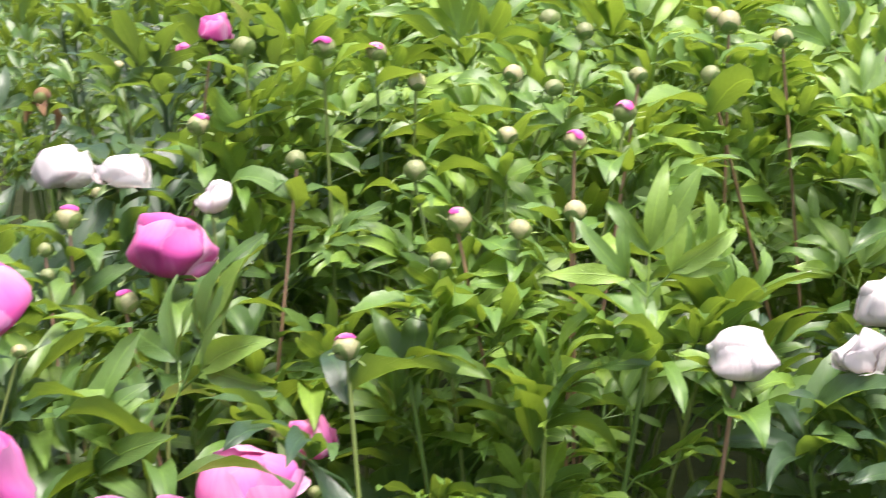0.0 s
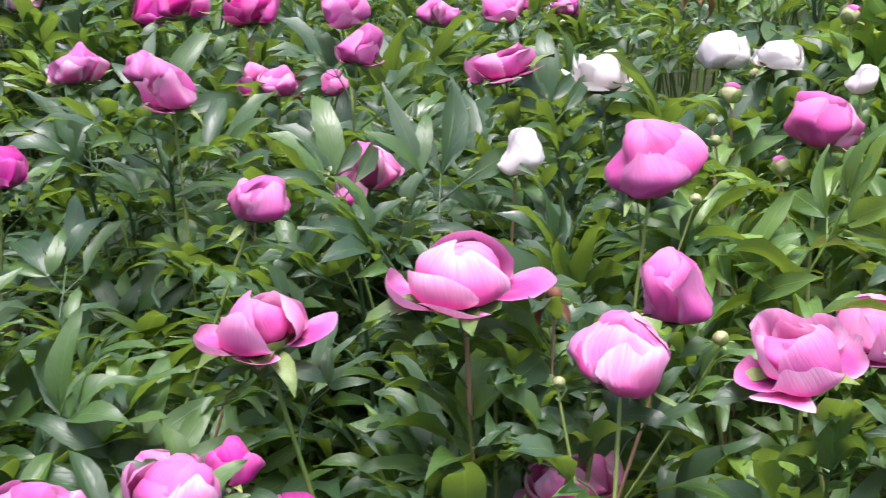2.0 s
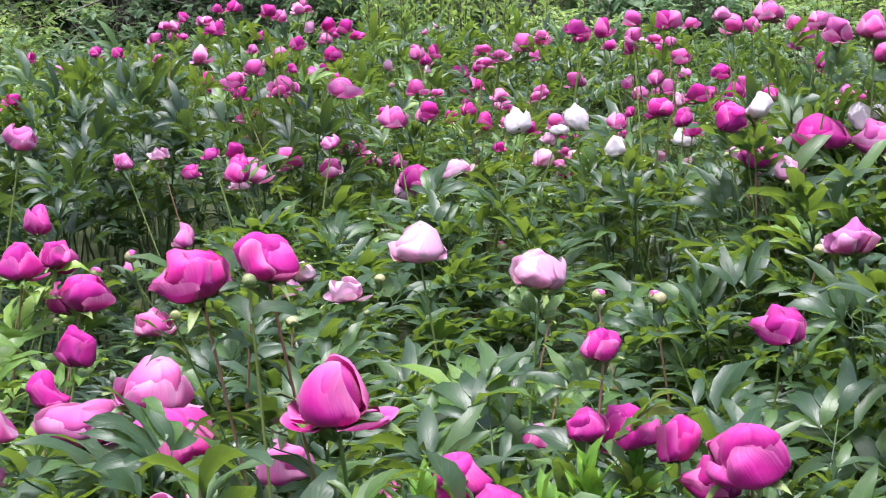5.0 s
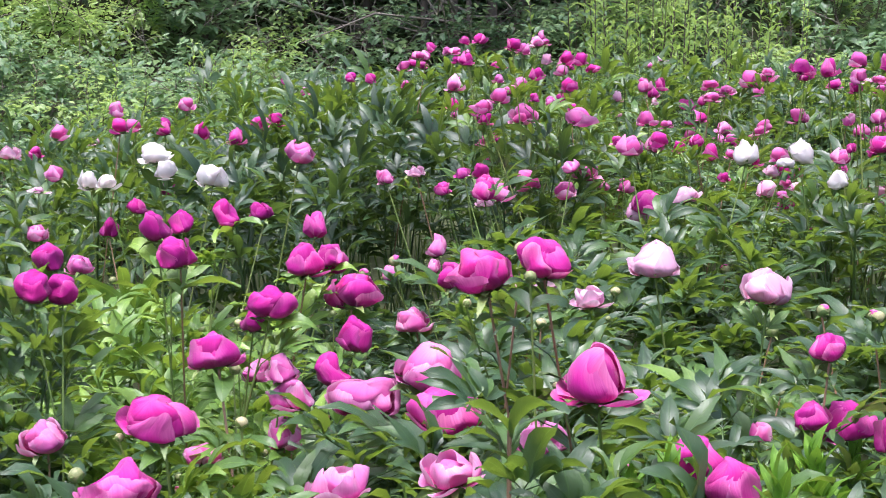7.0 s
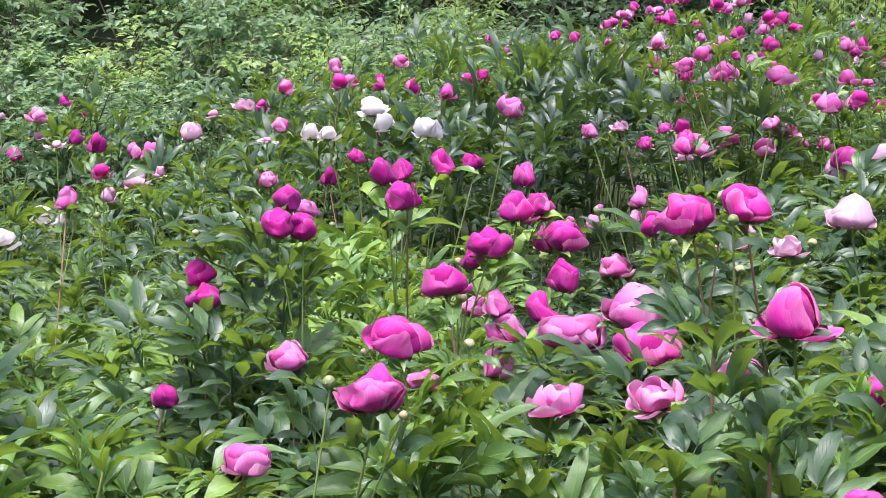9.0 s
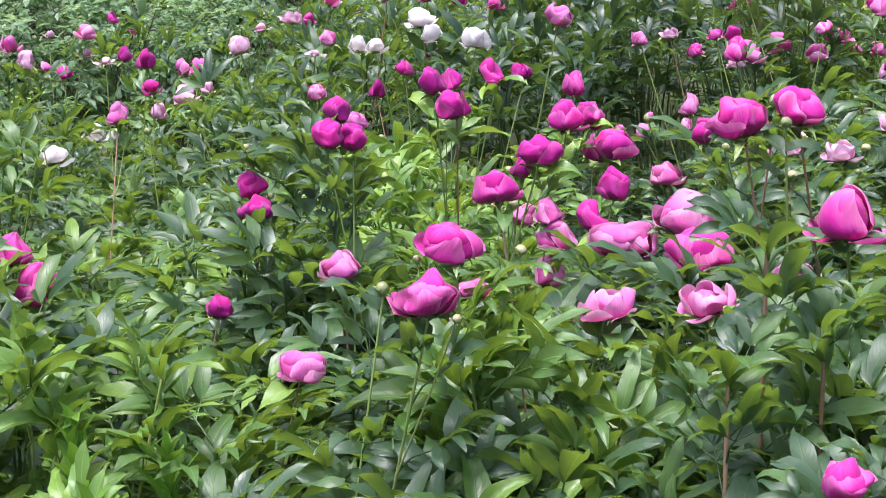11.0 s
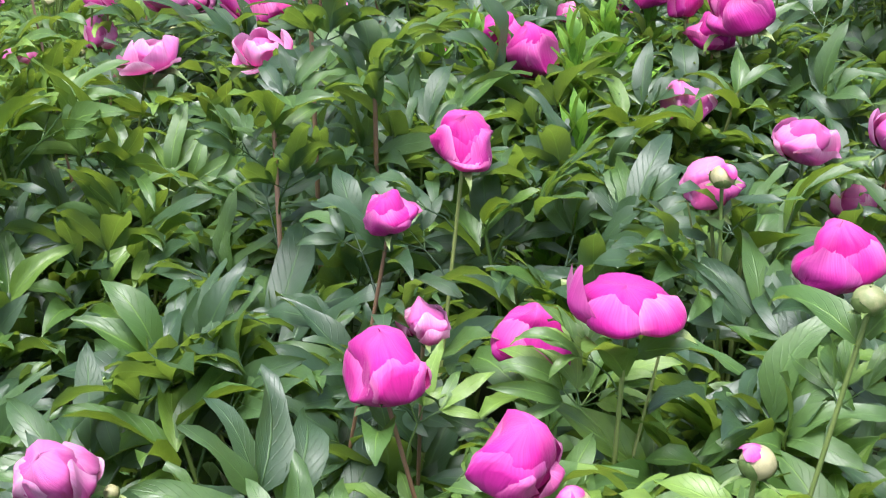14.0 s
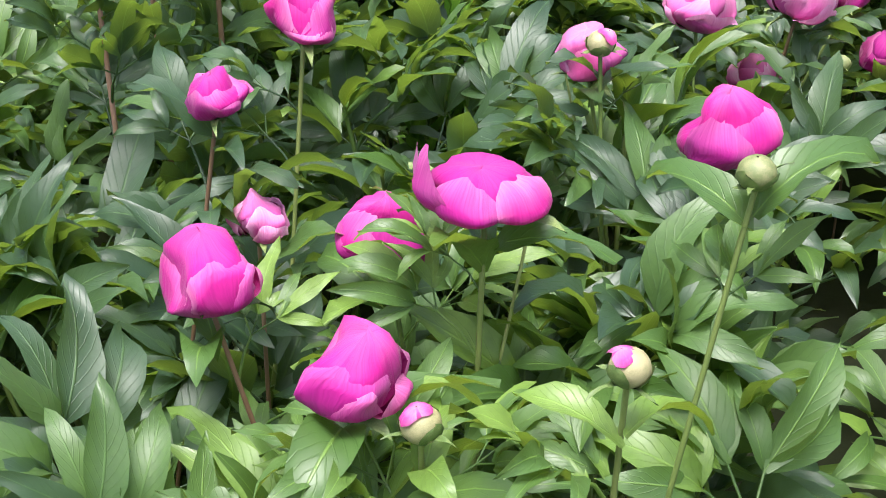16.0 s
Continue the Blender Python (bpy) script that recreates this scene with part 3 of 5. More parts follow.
def bud_ball(rng, long=1.1):
    """A closed bud of diameter 1: a round ball that narrows to its tip."""
    rows, cols = 9, 12
    t = np.linspace(0.02, 0.98, rows) * np.pi
    r = 0.5 * np.sin(t) * (1 - 0.10 * np.clip(t / np.pi - 0.5, 0, 1))
    a = np.linspace(0, 2 * np.pi, cols, endpoint=False)
    groove = 1 + 0.03 * np.sin(3 * a[None] + 1.3 * t[:, None])
    v = np.stack([r[:, None] * groove * np.cos(a), r[:, None] * groove * np.sin(a), (0.5 - 0.5 * np.cos(t))[:, None] * long * np.ones(cols)], -1)
    uv = np.stack(np.meshgrid(np.linspace(0, 1, cols), np.linspace(0, 1, rows)), -1)
    return v.reshape(-1, 3), grid_faces(rows, cols, True), uv.reshape(-1, 2)


def bud_tip(rng):
    """The petals that show at the tip of an opening bud: a dome with an uneven edge."""
    rows, cols = 6, 14
    a = np.linspace(0, 2 * np.pi, cols, endpoint=False)
    low = 0.74 + 0.07 * np.sin(2 * a + rng.uniform(0, 6)) + 0.05 * np.sin(3 * a + rng.uniform(0, 6))
    t = (low[None] + (0.985 - low[None]) * np.linspace(0, 1, rows)[:, None]) * np.pi
    fold = 1 + 0.025 * np.abs(np.sin(1.5 * a + rng.uniform(0, 6)))[None]
    r = 0.508 * np.sin(t) * fold
    v = np.stack([r * np.cos(a), r * np.sin(a), 0.5 - 0.515 * np.cos(t)], -1)
    uv = np.stack(np.meshgrid(np.linspace(0, 1, cols), np.linspace(0.3, 1, rows)), -1)
    return v.reshape(-1, 3) @ turn_of(rng.uniform(-0.25, 0.25), rng.uniform(-0.25, 0.25), 0).T, grid_faces(rows, cols, True), uv.reshape(-1, 2)


def bud_sepals(rng):
    heap = Heap()
    for k in range(3):
        heap.add(petal(rng, 0.512, rng.uniform(0.80, 1.10), 0.40, 6, 5, 0.0, 0.0, 0.94, 0.01, 1.6), turn_of(0, 0, k * 2.1 + rng.uniform(-0.3, 0.3)))
    for k in range(4):
        heap.add(sepal_piece(rng, rng.uniform(0.6, 1.3), 0.22, rng.uniform(0.2, 1.2)), turn_of(0, rng.uniform(-0.5, 0.3), k * 1.57 + rng.uniform(-0.5, 0.5)), (0, 0, 0.04))
    return heap.mesh("calyx", CALYX)


rng = np.random.default_rng(5)
VARIANTS = 6
BLOOM_PIECES = {kind: [bloom_petals(kind, rng, 12, 13) for _ in range(VARIANTS)] for kind in ("globe", "cup", "bowl", "dish", "tulip", "wing", "spread", "hat")}
FAR_BLOOMS = {kind: [bloom_petals(kind, rng, 7, 6) for _ in range(5)] for kind in ("globe", "cup", "bowl", "dish", "tulip")}
CALYX_MESHES = [calyx_mesh(rng) for _ in range(5)]
BUD_BALLS = [make_mesh("bud", *bud_ball(rng, rng.uniform(0.88, 1.02)), BUD_SKIN) for _ in range(3)]
BUD_SEPALS = [bud_sepals(rng) for _ in range(4)]
TIP_PIECES = [[bud_tip(rng)] for _ in range(4)]
PETAL_MESHES = {}


def petal_meshes(kind, colour, variant, far):
    key = (kind, colour, variant, far)
    if key not in PETAL_MESHES:
        pieces = (FAR_BLOOMS if far else BLOOM_PIECES)[kind][variant]
        PETAL_MESHES[key] = [make_mesh("petal", *p, PETAL[colour]) for p in pieces]
    return PETAL_MESHES[key]


# ---- the ground ----
def ease(t):
    t = min(1.0, max(0.0, t))
    return t * t * (3 - 2 * t)


def field_edge(az):
    """How far the field reaches in a direction, in metres."""
    return 8.6 - 1.3 * ease((az - 2) / 14) + 3.2 * ease((-az - 38) / 12)


def ground_height(x, y):
    """The field: level near by, a low mound at the back, falling off towards the copse."""
    d = math.hypot(x - 0.2, y - 0.8)
    az = math.degrees(math.atan2(-(x - 0.2), y - 0.8))
    mound = 0.27 * ease((d - 2.9) / 2.2) * math.exp(-((az + 13) / 17) ** 2)
    dip = 0.16 * ease((d - 4.5) / 3.5) * ease((az - 4) / 20) * ease((75 - az) / 30)
    bank = 2.3 * ease((d - field_edge(az) - 0.3) / 7.5) * ease((az + 48) / 12)
    rise = 0.36 * ease((math.hypot(x - 0.65, y - 1.28) - 1.20) / 1.25) * ease((-az - 42) / 12)
    return (mound - dip) * (1 - ease((d - 12) / 10)) + bank + rise


def ground_mesh():
    s = np.linspace(-1, 1, 121)
    c = 9 * s + 240 * s ** 7
    v = [(x, y + 3, ground_height(x, y + 3) + (0.015 * noise.noise((x * 3, y * 3, 0)) if abs(x) < 9 and abs(y) < 9 else 0)) for y in c for x in c]
    uv = [(x, y) for y in c for x in c]
    return make_mesh("ground", v, grid_faces(121, 121), uv, SOIL)


tagged(new("ground", ground_mesh()), "dark brown garden soil under the peonies", "ground", kind="structure")


# ---- the peony plants ----
PLANTS = []


def set_plants():
    r = random.Random(3)
    step = 0.47
    for i in range(-14, 30):
        for j in range(-2, 26):
            x = i * step + (0.23 if j % 2 else 0) + r.uniform(-0.13, 0.13)
            y = 0.6 + j * step * 0.9 + r.uniform(-0.12, 0.12)
            d = math.hypot(x - 0.2, y - 0.8)
            az = math.degrees(math.atan2(-(x - 0.2), y - 0.8))
            clear = min(math.hypot(x - a, y - b) for a, b in ((0.7, 1.3), (0.45, 1.18), (0.2, 1.0), (0.0, 0.45), (0.16, 0.66)))
            tone = "light" if (az < -44 and r.random() < 0.85) or (9 < az and d < 3.9 and r.random() < 0.75) or math.hypot(x - 0.75, y - 5.3) < 0.45 or r.random() < 0.10 else "deep"
            pick = r.random()
            # low plants in the hollow; their leaf colour supplies its shade
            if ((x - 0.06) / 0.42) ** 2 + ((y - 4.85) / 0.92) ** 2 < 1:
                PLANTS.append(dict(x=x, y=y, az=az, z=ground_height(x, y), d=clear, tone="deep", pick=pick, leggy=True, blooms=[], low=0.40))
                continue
            here = math.hypot(x - 0.08, y - 0.55)
            start, side = math.hypot(x - 0.65, y - 1.28), math.degrees(math.atan2(-(x - 0.65), y - 1.28))
            if side < -57 and start < 1.32:  # open ground before the bank
                continue
            if side < -55:
                clear = min(clear, start - 0.55)
            if here < 0.62 or y < 0.85 or d > field_edge(az) or not -88 < az < 40:
                continue
            # well-lit near leaves: their brightness is put in with the lighter leaf copy
            if math.hypot(x - 0.68, y - 1.50) < 0.30:
                tone = "light"
            if clear < 1.5 and az < -45 and pick < 0.2:
                tone = "deep"
            # bank and left side: sunlit brightness comes from the paler leaf copy
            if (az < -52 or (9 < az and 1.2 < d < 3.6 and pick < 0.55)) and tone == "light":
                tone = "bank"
            if -0.2 < x < 0.40 and y < 1.95:
                tone = "deep"
            PLANTS.append(dict(x=x, y=y, az=az, z=ground_height(x, y), d=clear, tone=tone, pick=pick, leggy=abs(x - 0.04) < 0.55 and 5.3 < y < 6.2, blooms=[]))


set_plants()
BLOOMS = []


def bloom(kind, colour, x, y, z, size):
    """A bloom or bud with its middle at x, y, z."""
    BLOOMS.append((kind, colour, x, y, z, size))


# nearest blooms
bloom("globe", "light", 1.90, 2.29, 1.04, 0.090)
bloom("globe", "light", 1.68, 2.36, 1.02, 0.115)
bloom("spread", "light", 1.41, 2.38, 0.92, 0.190)
bloom("cup", "light", 1.37, 2.09, 0.92, 0.106)
bloom("tulip", "light", 1.51, 2.15, 0.94, 0.078)
bloom("dish", "light", 1.46, 1.95, 0.94, 0.120)
bloom("dish", "light", 1.82, 2.12, 0.84, 0.138)
bloom("tulip", "light", 1.92, 2.12, 0.86, 0.058)
bloom("bud_tip", "pink", 1.87, 2.32, 0.98, 0.032)
bloom("bud_dry", "dry", 1.51, 2.34, 0.88, 0.026)
bloom("globe", "white", 2.53, 1.85, 0.86, 0.091)
bloom("bud", "pink", 2.44, 2.10, 1.28, 0.036)
bloom("bud", "pink", 2.38, 1.84, 1.29, 0.036)
bloom("bud_tip", "pink", 2.32, 2.37, 1.23, 0.039)
bloom("bud", "pink", 2.13, 2.36, 1.24, 0.036)
bloom("tulip", "light", 1.56, 2.84, 0.89, 0.058)
bloom("globe", "light", 1.35, 2.74, 0.94, 0.082)
bloom("spread", "light", 1.19, 2.45, 0.89, 0.160)
bloom("globe", "pink", 0.93, 2.74, 0.88, 0.116)
bloom("cup", "pink", 0.90, 2.79, 0.82, 0.086)
bloom("tulip", "pink", 0.86, 2.82, 0.87, 0.063)
bloom("globe", "light", 0.79, 2.59, 0.77, 0.083)
bloom("globe", "pink", 0.32, 1.93, 0.96, 0.070)
bloom("cup", "light", 1.00, 2.31, 0.80, 0.094)
bloom("cup", "pink", 1.12, 2.40, 0.76, 0.065)
bloom("cup", "light", 0.92, 2.44, 0.75, 0.098)
bloom("dish", "light", 1.50, 2.29, 0.67, 0.133)
bloom("cup", "pink", -0.26, 2.29, 0.99, 0.094)
bloom("cup", "pink", 0.23, 1.84, 0.92, 0.055)
bloom("cup", "light", 0.25, 1.76, 0.84, 0.052)
bloom("globe", "pink", 0.20, 1.65, 0.85, 0.083)
bloom("globe", "pink", 0.35, 1.72, 0.83, 0.077)
bloom("wing", "pink", 0.407, 1.62, 0.924, 0.104)
bloom("globe", "pink", 0.28, 1.52, 0.84, 0.080)
bloom("globe", "pink", 0.67, 1.79, 0.86, 0.090)
bloom("globe", "light", 0.62, 2.01, 0.86, 0.074)
bloom("bud_tip", "pink", 0.61, 1.95, 0.89, 0.036)
bloom("bud_tip", "pink", 0.32, 1.46, 0.82, 0.038)
bloom("bud_tip", "pink", 0.44, 1.40, 0.88, 0.036)
bloom("bud", "pink", 0.55, 1.47, 0.97, 0.035)
bloom("bud", "pink", 1.01, 2.20, 0.74, 0.032)
bloom("bud_tip", "pink", -0.04, 2.01, 0.64, 0.033)
bloom("globe", "light", -0.10, 1.75, 0.72, 0.083)
bloom("bud", "pink", -0.14, 2.05, 0.54, 0.028)
bloom("cup", "light", -0.36, 1.95, 0.76, 0.077)
bloom("bud", "pink", 1.31, 2.70, 0.78, 0.025)
bloom("bud", "pink", 1.94, 2.38, 0.67, 0.031)

# second row
bloom("dish", "white", 2.08, 2.86, 1.01, 0.125)
bloom("bowl", "white", 2.79, 3.26, 0.93, 0.107)
bloom("bowl", "white", 3.15, 3.43, 0.87, 0.121)
bloom("tulip", "white", 1.75, 2.69, 0.95, 0.062)
bloom("tulip", "white", 2.94, 3.02, 0.88, 0.061)
bloom("bud_tip", "pink", 2.24, 2.74, 0.97, 0.043)
bloom("bud", "pink", 2.90, 3.41, 0.73, 0.034)
bloom("bud", "pink", 2.77, 3.28, 0.72, 0.032)
bloom("bud_tip", "pink", 2.78, 2.93, 1.04, 0.041)
bloom("bud", "pink", 3.24, 3.03, 0.92, 0.034)
bloom("bud", "pink", 2.98, 2.60, 0.97, 0.037)
bloom("bud_tip", "pink", 2.49, 2.25, 0.99, 0.040)
bloom("bud", "pink", 2.79, 2.44, 0.86, 0.033)
bloom("bud", "pink", 2.69, 2.25, 0.95, 0.035)
bloom("bud_tip", "pink", 2.40, 2.37, 0.81, 0.036)
bloom("bud", "pink", 2.78, 2.20, 0.97, 0.036)
bloom("cup", "white", 3.02, 1.80, 0.76, 0.078)
bloom("globe", "white", 2.91, 1.74, 0.87, 0.091)
bloom("bud", "pink", 2.60, 2.23, 1.19, 0.036)
bloom("bud", "pink", 3.66, 2.14, 1.21, 0.041)
bloom("bud", "pink", 2.87, 2.14, 1.18, 0.036)
bloom("bud", "pink", 3.73, 2.31, 1.12, 0.037)
bloom("bud_tip", "pink", 3.43, 2.38, 1.06, 0.041)
bloom("bud_tip", "pink", 3.53, 2.53, 0.98, 0.039)
bloom("bud_tip", "pink", 2.57, 2.44, 1.21, 0.039)
bloom("tulip", "light", 3.31, 3.31, 1.18, 0.067)
bloom("bud_dry", "dry", 2.56, 3.10, 1.09, 0.036)
bloom("cup", "light", 1.74, 3.07, 1.06, 0.079)
bloom("cup", "light", 1.83, 3.54, 0.93, 0.079)
bloom("cup", "light", 1.73, 3.29, 0.97, 0.072)
bloom("cup", "light", 1.92, 3.53, 0.91, 0.067)
bloom("dish", "light", 1.89, 2.88, 1.04, 0.120)
bloom("tulip", "light", 1.50, 3.34, 1.01, 0.062)
bloom("cup", "light", 1.45, 3.14, 1.02, 0.091)
bloom("cup", "light", 1.49, 3.56, 0.99, 0.102)
bloom("cup", "pink", 1.27, 3.40, 0.87, 0.102)
bloom("tulip", "light", 2.09, 3.33, 0.81, 0.053)
bloom("globe", "light", 1.64, 2.90, 0.91, 0.099)
bloom("cup", "pink", 0.81, 2.88, 0.88, 0.087)
bloom("tulip", "pink", 0.74, 2.87, 0.89, 0.058)
bloom("tulip", "light", 0.76, 3.25, 0.75, 0.044)
bloom("tulip", "pink", 0.77, 2.88, 1.00, 0.056)
bloom("globe", "pink", 0.58, 2.99, 0.79, 0.096)
bloom("tulip", "pink", 0.58, 2.70, 0.83, 0.089)
bloom("cup", "light", 0.88, 3.97, 0.40, 0.076)
bloom("bowl", "light", 0.50, 3.30, 0.64, 0.114)
bloom("cup", "pink", 1.71, 3.59, 1.09, 0.101)
bloom("bowl", "pink", 1.88, 3.63, 1.06, 0.110)
bloom("cup", "light", 1.82, 3.23, 1.10, 0.092)
bloom("cup", "light", 2.19, 3.45, 1.04, 0.082)
bloom("tulip", "light", 1.86, 3.32, 0.95, 0.052)
bloom("bowl", "blush", 0.73, 4.10, 0.93, 0.127)
bloom("cup", "blush", 0.89, 3.67, 0.94, 0.105)
bloom("cup", "blush", 0.54, 3.89, 0.88, 0.099)
bloom("cup", "blush", 0.41, 4.02, 0.87, 0.102)
bloom("cup", "pink", 0.225, 2.97, 1.12, 0.108)
bloom("globe", "pink", 0.315, 2.95, 1.14, 0.092)
bloom("bud", "pink", 0.285, 2.88, 1.12, 0.026)
bloom("hat", "pink", 0.39, 2.86, 0.97, 0.160)
bloom("cup", "light", 0.14, 3.44, 0.84, 0.127)
bloom("bowl", "pink", 0.18, 3.27, 0.80, 0.142)
bloom("cup", "light", 0.02, 3.46, 0.78, 0.141)
bloom("cup", "light", -0.12, 3.41, 0.80, 0.087)
bloom("cup", "light", -0.14, 3.41, 0.85, 0.066)
bloom("cup", "light", -0.21, 3.60, 0.80, 0.064)
bloom("cup", "light", -0.14, 3.44, 0.71, 0.074)
bloom("bowl", "light", 0.34, 3.16, 0.78, 0.101)
bloom("dish", "light", 0.16, 2.85, 0.82, 0.115)
bloom("dish", "light", -0.02, 2.61, 0.88, 0.112)
bloom("bowl", "pink", -0.20, 2.81, 1.03, 0.092)
bloom("cup", "deep", -0.16, 3.42, 0.98, 0.099)
bloom("tulip", "deep", -0.20, 3.48, 0.94, 0.064)
bloom("bowl", "pink", -0.26, 2.63, 0.98, 0.103)
bloom("cup", "light", -0.54, 3.15, 0.80, 0.084)
bloom("bowl", "light", -0.31, 3.46, 0.66, 0.075)
bloom("tulip", "deep", -0.81, 3.51, 0.89, 0.070)
bloom("cup", "deep", -0.78, 3.45, 0.85, 0.085)
bloom("tulip", "deep", -0.60, 3.34, 1.03, 0.071)
bloom("tulip", "deep", -0.55, 3.38, 1.02, 0.064)
bloom("tulip", "deep", -0.40, 3.61, 1.10, 0.066)
bloom("tulip", "deep", -0.34, 3.49, 1.07, 0.071)
bloom("tulip", "deep", -0.83, 3.25, 0.68, 0.060)
bloom("cup", "light", -0.54, 2.71, 0.74, 0.080)
bloom("cup", "light", -0.85, 3.14, 0.48, 0.089)
bloom("cup", "pink", -0.99, 2.69, 0.89, 0.082)
bloom("bud_tip", "pink", 0.90, 3.33, 0.96, 0.034)
bloom("bud_tip", "pink", 1.07, 3.49, 0.91, 0.035)
bloom("bud_tip", "pink", 1.03, 4.12, 0.74, 0.041)
bloom("bud", "pink", 0.42, 3.85, 0.83, 0.034)
bloom("bud", "pink", 0.54, 4.05, 0.77, 0.034)
bloom("bud", "pink", 0.89, 3.55, 0.74, 0.025)
bloom("globe", "pink", 1.20, 2.42, 0.66, 0.081)
bloom("cup", "light", 1.29, 3.23, 0.36, 0.086)
bloom("cup", "light", 1.00, 2.43, 0.65, 0.070)
bloom("cup", "light", 1.12, 2.55, 0.70, 0.074)
bloom("bud_tip", "pink", -0.44, 3.03, 0.58, 0.033)
bloom("bud_tip", "pink", -0.39, 3.65, 0.52, 0.039)
bloom("bud", "pink", -0.16, 2.72, 0.94, 0.026)
bloom("bud", "pink", -0.36, 2.52, 0.93, 0.028)
bloom("bud", "pink", 0.32, 3.33, 1.09, 0.038)
bloom("bud", "pink", 1.58, 3.13, 0.83, 0.034)
bloom("bud", "pink", 1.53, 3.17, 0.75, 0.032)
bloom("bud", "pink", 1.92, 2.62, 0.78, 0.033)
bloom("bud", "pink", 1.14, 3.19, 0.67, 0.031)
bloom("bud", "pink", 1.92, 3.57, 0.75, 0.035)
bloom("bud", "pink", 1.55, 3.83, 0.91, 0.035)
bloom("bud_tip", "pink", 1.08, 3.55, 0.90, 0.034)

# middle of the field
bloom("bud", "pink", 3.83, 2.65, 1.19, 0.037)
bloom("bud", "pink", 3.90, 2.75, 1.05, 0.036)
bloom("bud", "pink", 3.80, 2.82, 0.94, 0.035)
bloom("bud", "pink", 3.79, 3.99, 1.02, 0.035)
bloom("bud", "pink", 3.75, 3.04, 1.05, 0.036)
bloom("bud", "pink", 4.65, 2.62, 1.21, 0.036)
bloom("bowl", "light", 1.87, 4.19, 0.76, 0.105)
bloom("cup", "light", 1.78, 4.18, 0.74, 0.076)
bloom("tulip", "pink", 1.84, 3.99, 1.01, 0.068)
bloom("bowl", "light", 2.63, 3.76, 0.99, 0.114)
bloom("cup", "light", 2.94, 3.89, 0.95, 0.074)
bloom("cup", "blush", 0.50, 4.35, 0.83, 0.062)
bloom("tulip", "light", 0.23, 4.74, 0.87, 0.062)
bloom("tulip", "pink", 0.23, 4.14, 0.89, 0.068)
bloom("cup", "pink", -0.12, 4.13, 0.94, 0.110)
bloom("cup", "pink", -0.07, 4.40, 0.90, 0.069)
bloom("bowl", "pink", -0.01, 4.18, 0.85, 0.142)
bloom("tulip", "pink", -0.11, 4.48, 0.97, 0.072)
bloom("cup", "light", -0.16, 4.74, 1.14, 0.086)
bloom("cup", "blush", 0.18, 5.02, 1.05, 0.063)
bloom("cup", "pink", 0.39, 5.29, 1.02, 0.077)
bloom("bowl", "light", 0.45, 5.32, 0.95, 0.121)
bloom("bowl", "light", 0.15, 4.29, 0.75, 0.100)
bloom("tulip", "deep", -0.00, 3.81, 0.82, 0.079)
bloom("tulip", "deep", -0.04, 3.68, 0.77, 0.072)
bloom("tulip", "deep", -0.63, 3.63, 1.04, 0.065)
bloom("cup", "light", -0.74, 4.52, 0.87, 0.074)
bloom("tulip", "deep", -0.43, 4.23, 1.02, 0.063)
bloom("tulip", "deep", -0.31, 4.25, 1.04, 0.068)
bloom("tulip", "deep", -0.27, 4.87, 0.96, 0.063)
bloom("tulip", "deep", -0.67, 5.07, 0.95, 0.056)
bloom("cup", "light", -0.89, 4.68, 0.93, 0.065)
bloom("cup", "light", -1.07, 3.65, 0.25, 0.085)
bloom("cup", "light", -1.32, 3.67, 0.36, 0.075)
bloom("cup", "pink", -1.38, 3.52, 0.74, 0.082)
bloom("tulip", "light", -1.38, 4.30, 0.93, 0.062)
bloom("cup", "blush", -1.12, 5.01, 1.10, 0.065)
bloom("cup", "blush", -0.96, 4.71, 1.15, 0.077)
bloom("cup", "blush", -1.08, 4.55, 1.09, 0.068)
bloom("cup", "blush", -0.97, 5.10, 1.00, 0.066)
bloom("cup", "light", -0.94, 5.27, 1.16, 0.068)
bloom("cup", "light", -0.95, 5.26, 1.03, 0.068)
bloom("cup", "white", -0.87, 5.41, 0.99, 0.066)
bloom("cup", "white", -0.81, 5.35, 0.99, 0.065)
bloom("bowl", "white", -0.63, 5.21, 1.10, 0.096)
bloom("cup", "white", -0.58, 5.10, 1.06, 0.068)
bloom("cup", "white", -0.41, 4.80, 1.07, 0.075)
bloom("cup", "blush", -1.84, 4.81, 1.03, 0.071)
bloom("cup", "light", 0.31, 5.32, 1.30, 0.067)
bloom("cup", "pink", 0.39, 5.77, 1.36, 0.057)
bloom("cup", "pink", 0.55, 5.78, 1.41, 0.060)
bloom("cup", "light", 0.48, 5.56, 1.24, 0.061)
bloom("cup", "light", 0.63, 5.88, 1.15, 0.062)
bloom("bowl", "light", 0.77, 5.67, 1.16, 0.115)
bloom("cup", "light", 0.82, 4.95, 1.13, 0.081)
bloom("cup", "pink", 1.06, 5.66, 1.08, 0.078)
bloom("tulip", "pink", 1.27, 5.81, 1.02, 0.062)
bloom("cup", "pink", 1.61, 5.54, 1.33, 0.074)
bloom("tulip", "white", 1.32, 4.89, 1.11, 0.067)
bloom("bowl", "light", 0.82, 5.82, 0.95, 0.098)
bloom("bowl", "blush", 1.02, 5.10, 0.96, 0.095)
bloom("tulip", "blush", 1.34, 5.33, 0.94, 0.057)
bloom("cup", "light", 1.79, 5.33, 1.24, 0.072)
bloom("cup", "pink", 1.93, 5.24, 1.13, 0.072)
bloom("cup", "pink", 1.59, 4.96, 1.12, 0.076)
bloom("tulip", "pink", 1.53, 4.31, 1.15, 0.071)
bloom("tulip", "white", 1.60, 4.30, 1.18, 0.065)
